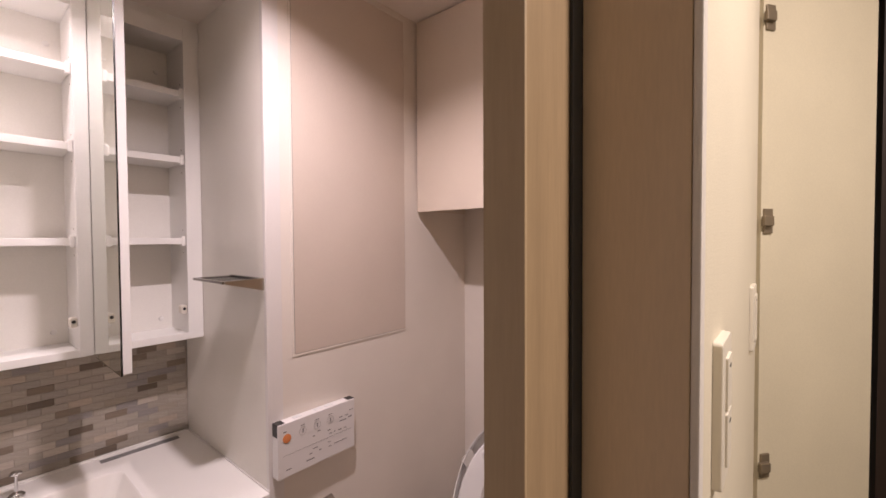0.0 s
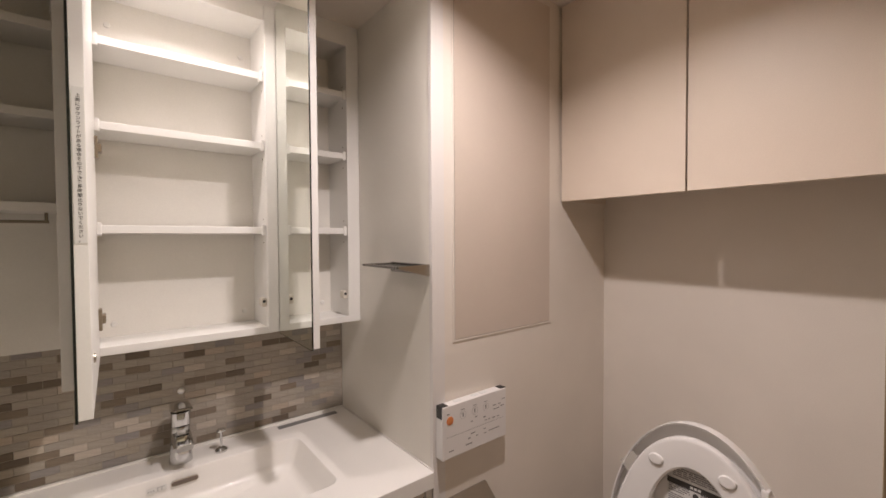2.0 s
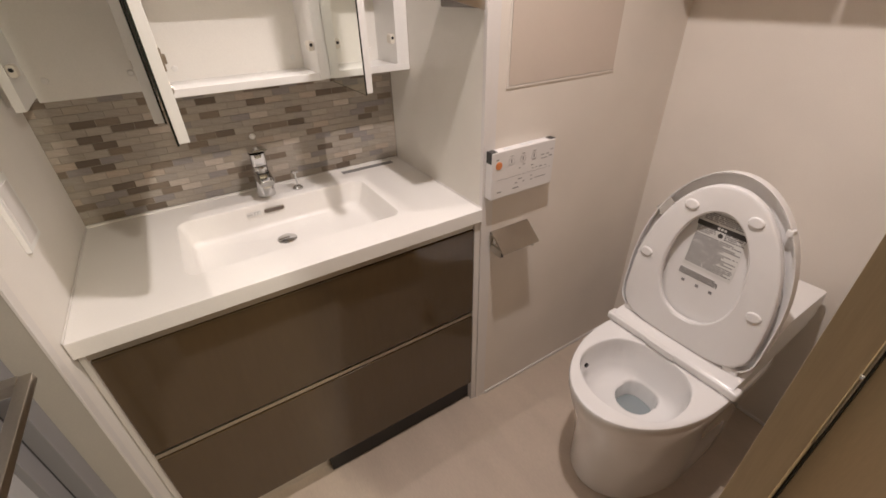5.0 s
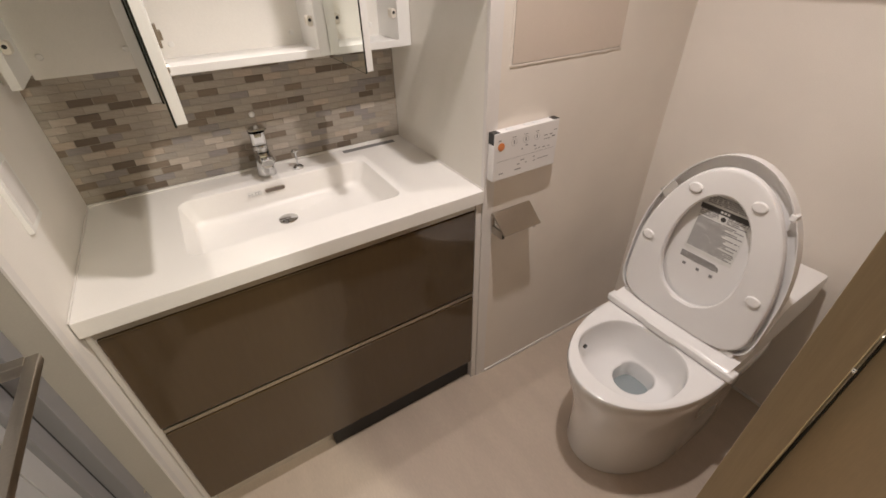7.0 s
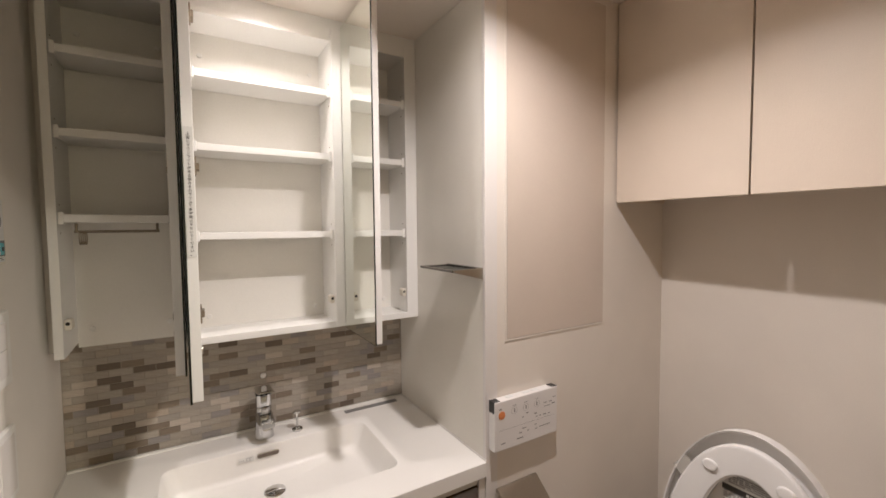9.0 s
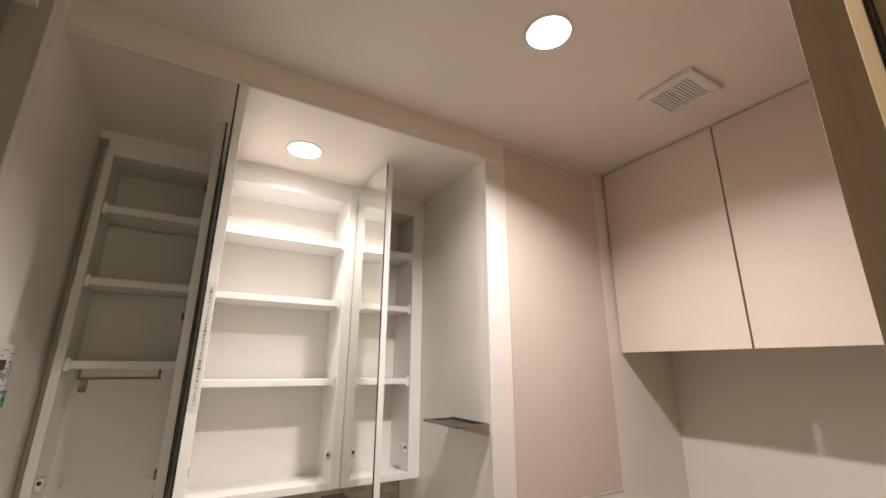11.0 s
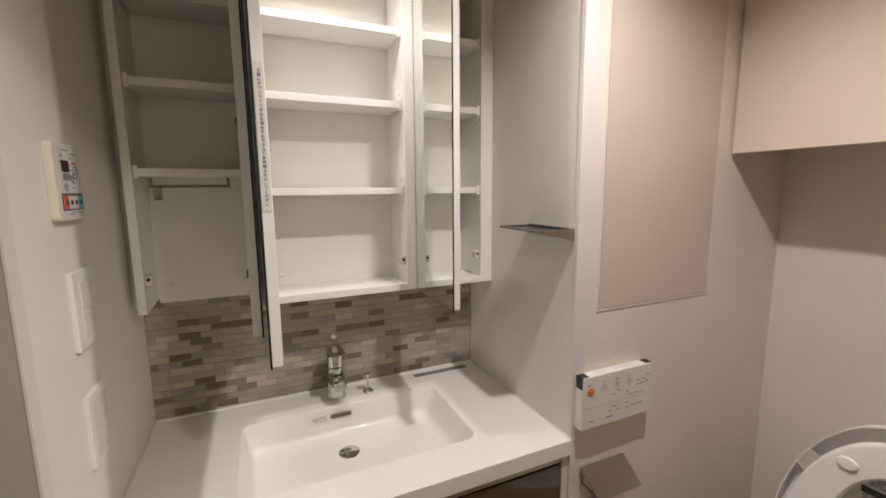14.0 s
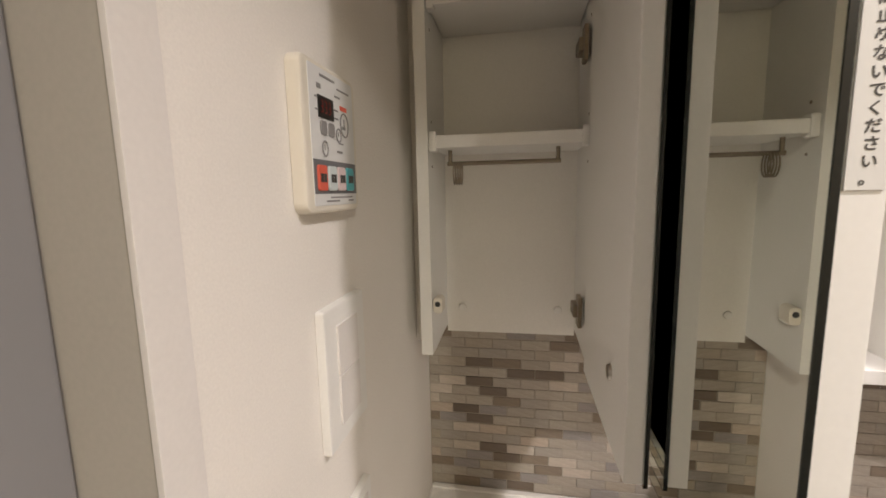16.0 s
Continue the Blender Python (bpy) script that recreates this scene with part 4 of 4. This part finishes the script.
def egg(hw, yf, yb, z, n=48, ym=None, square=2.6):
    """An egg outline: round towards yf, squarer towards yb."""
    ym = ym if ym is not None else yf + (yb - yf) * 0.45
    pts = []
    for i in range(n):
        a = 2 * math.pi * i / n
        c, s = math.cos(a), math.sin(a)
        if s < 0:
            pts.append(Vector((TX + hw * c, ym + (ym - yf) * s, z)))
        else:
            e = 2 / square
            pts.append(Vector((TX + hw * math.copysign(abs(c) ** e, c), ym + (yb - ym) * abs(s) ** e, z)))
    return pts


def leaf_outline(hw, h, base, n=56, low=6.0, mid=0.34):
    """Outline of an upright seat or lid: u across, v up from the hinge."""
    vm = base + (h - base) * mid
    pts = []
    for i in range(n):
        a = 2 * math.pi * i / n
        c, s = math.cos(a), math.sin(a)
        if s >= 0:
            pts.append((hw * c, vm + (h - vm) * s))
        else:
            e = 2 / low
            pts.append((hw * math.copysign(abs(c) ** e, c), vm - (vm - base) * abs(s) ** e))
    return pts


def toilet():
    t = thing("toilet", (TX, 1.33, 0), "white toilet with its seat and lid raised", "toilet")
    rings = [egg(0.155, 1.024, 1.60, 0.0, square=5), egg(0.159, 1.018, 1.60, 0.006, square=5), egg(0.160, 1.015, 1.60, 0.10, square=5), egg(0.163, 1.004, 1.60, 0.20, square=5),
             egg(0.170, 0.982, 1.60, 0.28, square=5), egg(0.179, 0.958, 1.60, 0.345, square=5), egg(0.185, 0.946, 1.60, 0.385, square=5), egg(0.1865, 0.943, 1.60, 0.408, square=5),
             egg(0.184, 0.946, 1.595, 0.4165, square=5), egg(0.178, 0.952, 1.59, 0.4195, square=5),
             egg(0.143, 0.990, 1.262, 0.4190), egg(0.138, 0.995, 1.258, 0.4160), egg(0.135, 0.998, 1.256, 0.407),
             egg(0.138, 0.996, 1.257, 0.385), egg(0.133, 1.003, 1.255, 0.352), egg(0.122, 1.022, 1.250, 0.322), egg(0.098, 1.060, 1.246, 0.304),
             egg(0.060, 1.108, 1.242, 0.296, square=3), egg(0.052, 1.122, 1.238, 0.288, square=3), egg(0.047, 1.130, 1.232, 0.20, square=3)]
    bowl = part("bowl", loft(rings), CERAMIC, t)
    part("water", loft([egg(0.0488, 1.1272, 1.2342, 0.236, square=3)], False, True), WATER, bowl, "still water in the bowl")
    part("rinse_outlet", turned((TX - 0.118, 1.09, 0.372), [(0.0, -0.004), (0.0065, -0.004), (0.0065, 0.002), (0.0, 0.002)], "x", 16), BLACK, bowl, "dark rinse outlet")
    # hinge body with the low tank behind
    prof = [(1.262, 0.421), (1.258, 0.430), (1.262, 0.448), (1.272, 0.455), (1.345, 0.462), (1.390, 0.520), (1.425, 0.572), (1.450, 0.585), (1.655, 0.592), (1.668, 0.580),
            (1.668, 0.500), (1.640, 0.480), (1.36, 0.421)]
    rings = []
    for x, k in ((-0.180, 0.985), (-0.177, 0.995), (-0.17, 1.0), (0.17, 1.0), (0.177, 0.995), (0.180, 0.985)):
        rings.append([Vector((TX + x, 1.46 + (y - 1.46) * k, 0.49 + (z - 0.49) * k)) for y, z in prof])
    body = part("tank_body", loft(rings), SEAT, t)
    part("front_lip", box(TX - 0.195, TX + 0.195, 1.256, 1.290, 0.4215, 0.447, 0.006, 3), SEAT, body)
    part("nozzle_cover", slab(TX - 0.055, TX + 0.03, 0.424, 0.444, 0.004, 1.2565, 1.2535, "y", 0.001), SEAT, body)
    # raised leaves: a frame that leans back a little from the hinge
    lean = pose(TX - 0.006, 1.292, 0.458, -5, 0, 0)

    def stand(pts, w):
        return [lean @ Vector((u, w, v)) for u, v in pts]

    o1, o2, o3 = leaf_outline(0.182, 0.460, 0.0, mid=0.29, low=4), leaf_outline(0.1795, 0.4575, 0.002, mid=0.29, low=4), leaf_outline(0.174, 0.451, 0.007, mid=0.29, low=4)
    i1 = leaf_outline(0.098, 0.391, 0.078, low=2.3, mid=0.42)
    i2 = leaf_outline(0.103, 0.396, 0.073, low=2.3, mid=0.42)
    rings = [stand(o1, 0.010), stand(o2, 0.003), stand(o3, 0.0), stand(i2, 0.0015), stand(i1, 0.006), stand(i1, 0.016), stand(i2, 0.022), stand(o1, 0.018), stand(o1, 0.010)]
    seat = part("seat", loft(rings, False, False), SEAT, t)
    for u, v in ((-0.078, 0.388), (0.068, 0.398), (-0.150, 0.215), (0.146, 0.182)):
        pad = turned((0, 0, 0), [(0.0175, 0.004), (0.0180, 0.0), (0.0175, -0.0028), (0.0160, -0.0042), (0.0125, -0.0048)], "y", 24)
        for vert in pad.verts:
            vert.co.x *= 0.95
            vert.co.z *= 0.72
        bmesh.ops.transform(pad, matrix=lean @ Matrix.Translation((u, 0, v)), verts=pad.verts)
        part("bumper", pad, SEAT, seat)
    l1, l2, l3 = leaf_outline(0.1945, 0.4895, 0.003, low=6), leaf_outline(0.195, 0.490, 0.002, low=6), leaf_outline(0.180, 0.474, 0.012, low=6)
    l0 = leaf_outline(0.1915, 0.4865, 0.005, low=6)
    rings = [stand(l1, 0.010), stand(l2, 0.012), stand(l2, 0.036), stand(l3, 0.050)]
    inner = [stand(l0, 0.030), stand(l0, 0.011)]
    lid = part("lid", loft(inner + rings, True, True), SEAT, t)
    for u, v in ((0.130, 0.398),):
        bm = box(-0.007, 0.007, 0.008 if u > 0 else 0.017, 0.0295, -0.008, 0.008, 0.003)
        bmesh.ops.transform(bm, matrix=lean @ Matrix.Translation((u, 0, v)), verts=bm.verts)
        part("stop", bm, SEAT, lid)
    for s in (-1, 1):
        bm = box(-0.018, 0.018, -0.004, 0.034, -0.014, 0.024, 0.006, 3)
        bmesh.ops.transform(bm, matrix=lean @ Matrix.Translation((s * 0.150, 0.014, -0.004)), verts=bm.verts)
        part("hinge", bm, SEAT, t)
    bm = slab(-0.024, 0.024, -0.016, 0.016, 0.002, 0.0125, 0.0118, "y", 0.0002)
    bmesh.ops.transform(bm, matrix=lean @ Matrix.Translation((-0.143, 0, 0.352)) @ Matrix.Rotation(radians(-52), 4, "Y"), verts=bm.verts)
    part("tape", bm, TAPE, lid, "clear strip of packing tape")
    # care sticker on the lid's inner face, read through the opened seat
    wl = 0.0292
    bm = box(-0.062, 0.062, wl - 0.0004, wl, 0.218, 0.378)
    bmesh.ops.transform(bm, matrix=lean, verts=bm.verts)
    label = part("care_label", bm, STICKER, lid, "white care label printed in black and grey")
    def printed(name, bars, mat, kind="", label_text=""):
        bm = bmesh.new()
        for u0, u1, v0, v1 in bars:
            box(u0, u1, wl - 0.0010, wl - 0.0005, v0, v1, bm=bm)
        bmesh.ops.transform(bm, matrix=lean, verts=bm.verts)
        return part(name, bm, mat, label, label_text, kind)

    band = printed("heading_band", [(-0.062, 0.062, 0.336, 0.349)], INK, "", "black heading band")
    bm = bmesh.new()
    for u0, u1 in ((-0.012, -0.006), (-0.004, 0.002), (0.004, 0.010)):
        box(u0, u1, wl - 0.0014, wl - 0.0010, 0.340, 0.3455, bm=bm)
    bmesh.ops.transform(bm, matrix=lean, verts=bm.verts)
    part("heading", bm, STICKER, band, "white heading bars", "stuff")
    bm = turned((0.0, wl - 0.0008, 0.326), [(0.0, -0.0003), (0.0062, -0.0003), (0.0062, 0.0002), (0.0, 0.0002)], "y", 20)
    bmesh.ops.transform(bm, matrix=lean, verts=bm.verts)
    part("warning_sign", bm, INK, label, "round black warning sign")
    rng = random.Random(12)
    bars = []
    for v0, v1, left, right in ((0.319, 0.333, -0.058, -0.012), (0.319, 0.333, 0.010, 0.058), (0.224, 0.311, -0.058, 0.058), (0.355, 0.374, -0.050, 0.052), (0.186, 0.204, -0.062, 0.040)):
        v = v1
        while v > v0:
            u = left
            end = right - (0.0 if rng.random() < 0.6 else rng.random() * 0.4 * (right - left))
            while u < end - 0.002:
                w = min(0.002 + rng.random() * 0.006, end - u)
                bars.append((u, u + w, v, v + 0.0026))
                u += w + 0.0008 + (0.003 if rng.random() < 0.12 else 0.0)
            v -= 0.0046
    printed("fine_print", bars, GREY_INK, "stuff", "dense lines of fine grey print")
    for u in (-0.048, -0.010, 0.026):
        printed("care_sign", [(u, u + 0.0085, 0.168, 0.176)], GREY_INK)


toilet()

# ---------------------------------------------------------------- mosaic tiles on the vanity wall
ROW, LEN, JOINT = 0.01855, 0.0505, 0.0012
TZ0, ROWS_UP = 0.8042, 17


def tile_mesh(w, h):
    bm = box(-0.004, 0.0, -w / 2, w / 2, -h / 2, h / 2, 0.0006, 1)
    me = bpy.data.meshes.new("tile")
    bm.to_mesh(me)
    bm.free()
    me.materials.append(TILE)
    smooth(me, 20)
    return me


def mosaic():
    rng = random.Random(21)
    kinds = {}
    for r in range(ROWS_UP):
        y = -LEN * (0.5 if r % 2 else 0.0) - 0.006
        while y < YA - 0.004:
            a, b = max(y, 0.0008), min(y + LEN - JOINT, YA - 0.001)
            y += LEN
            if b - a < 0.004:
                continue
            w = round(b - a, 4)
            if w not in kinds:
                kinds[w] = tile_mesh(w, ROW - JOINT)
            ob = new("tile", kinds[w])
            ob.parent = wall_mirror
            ob.location = (rng.uniform(-0.0009, 0.0006), (a + b) / 2, TZ0 + (r + 0.5) * ROW)
            ob.rotation_euler = (0, rng.uniform(-0.006, 0.006), rng.uniform(-0.006, 0.006))


mosaic()
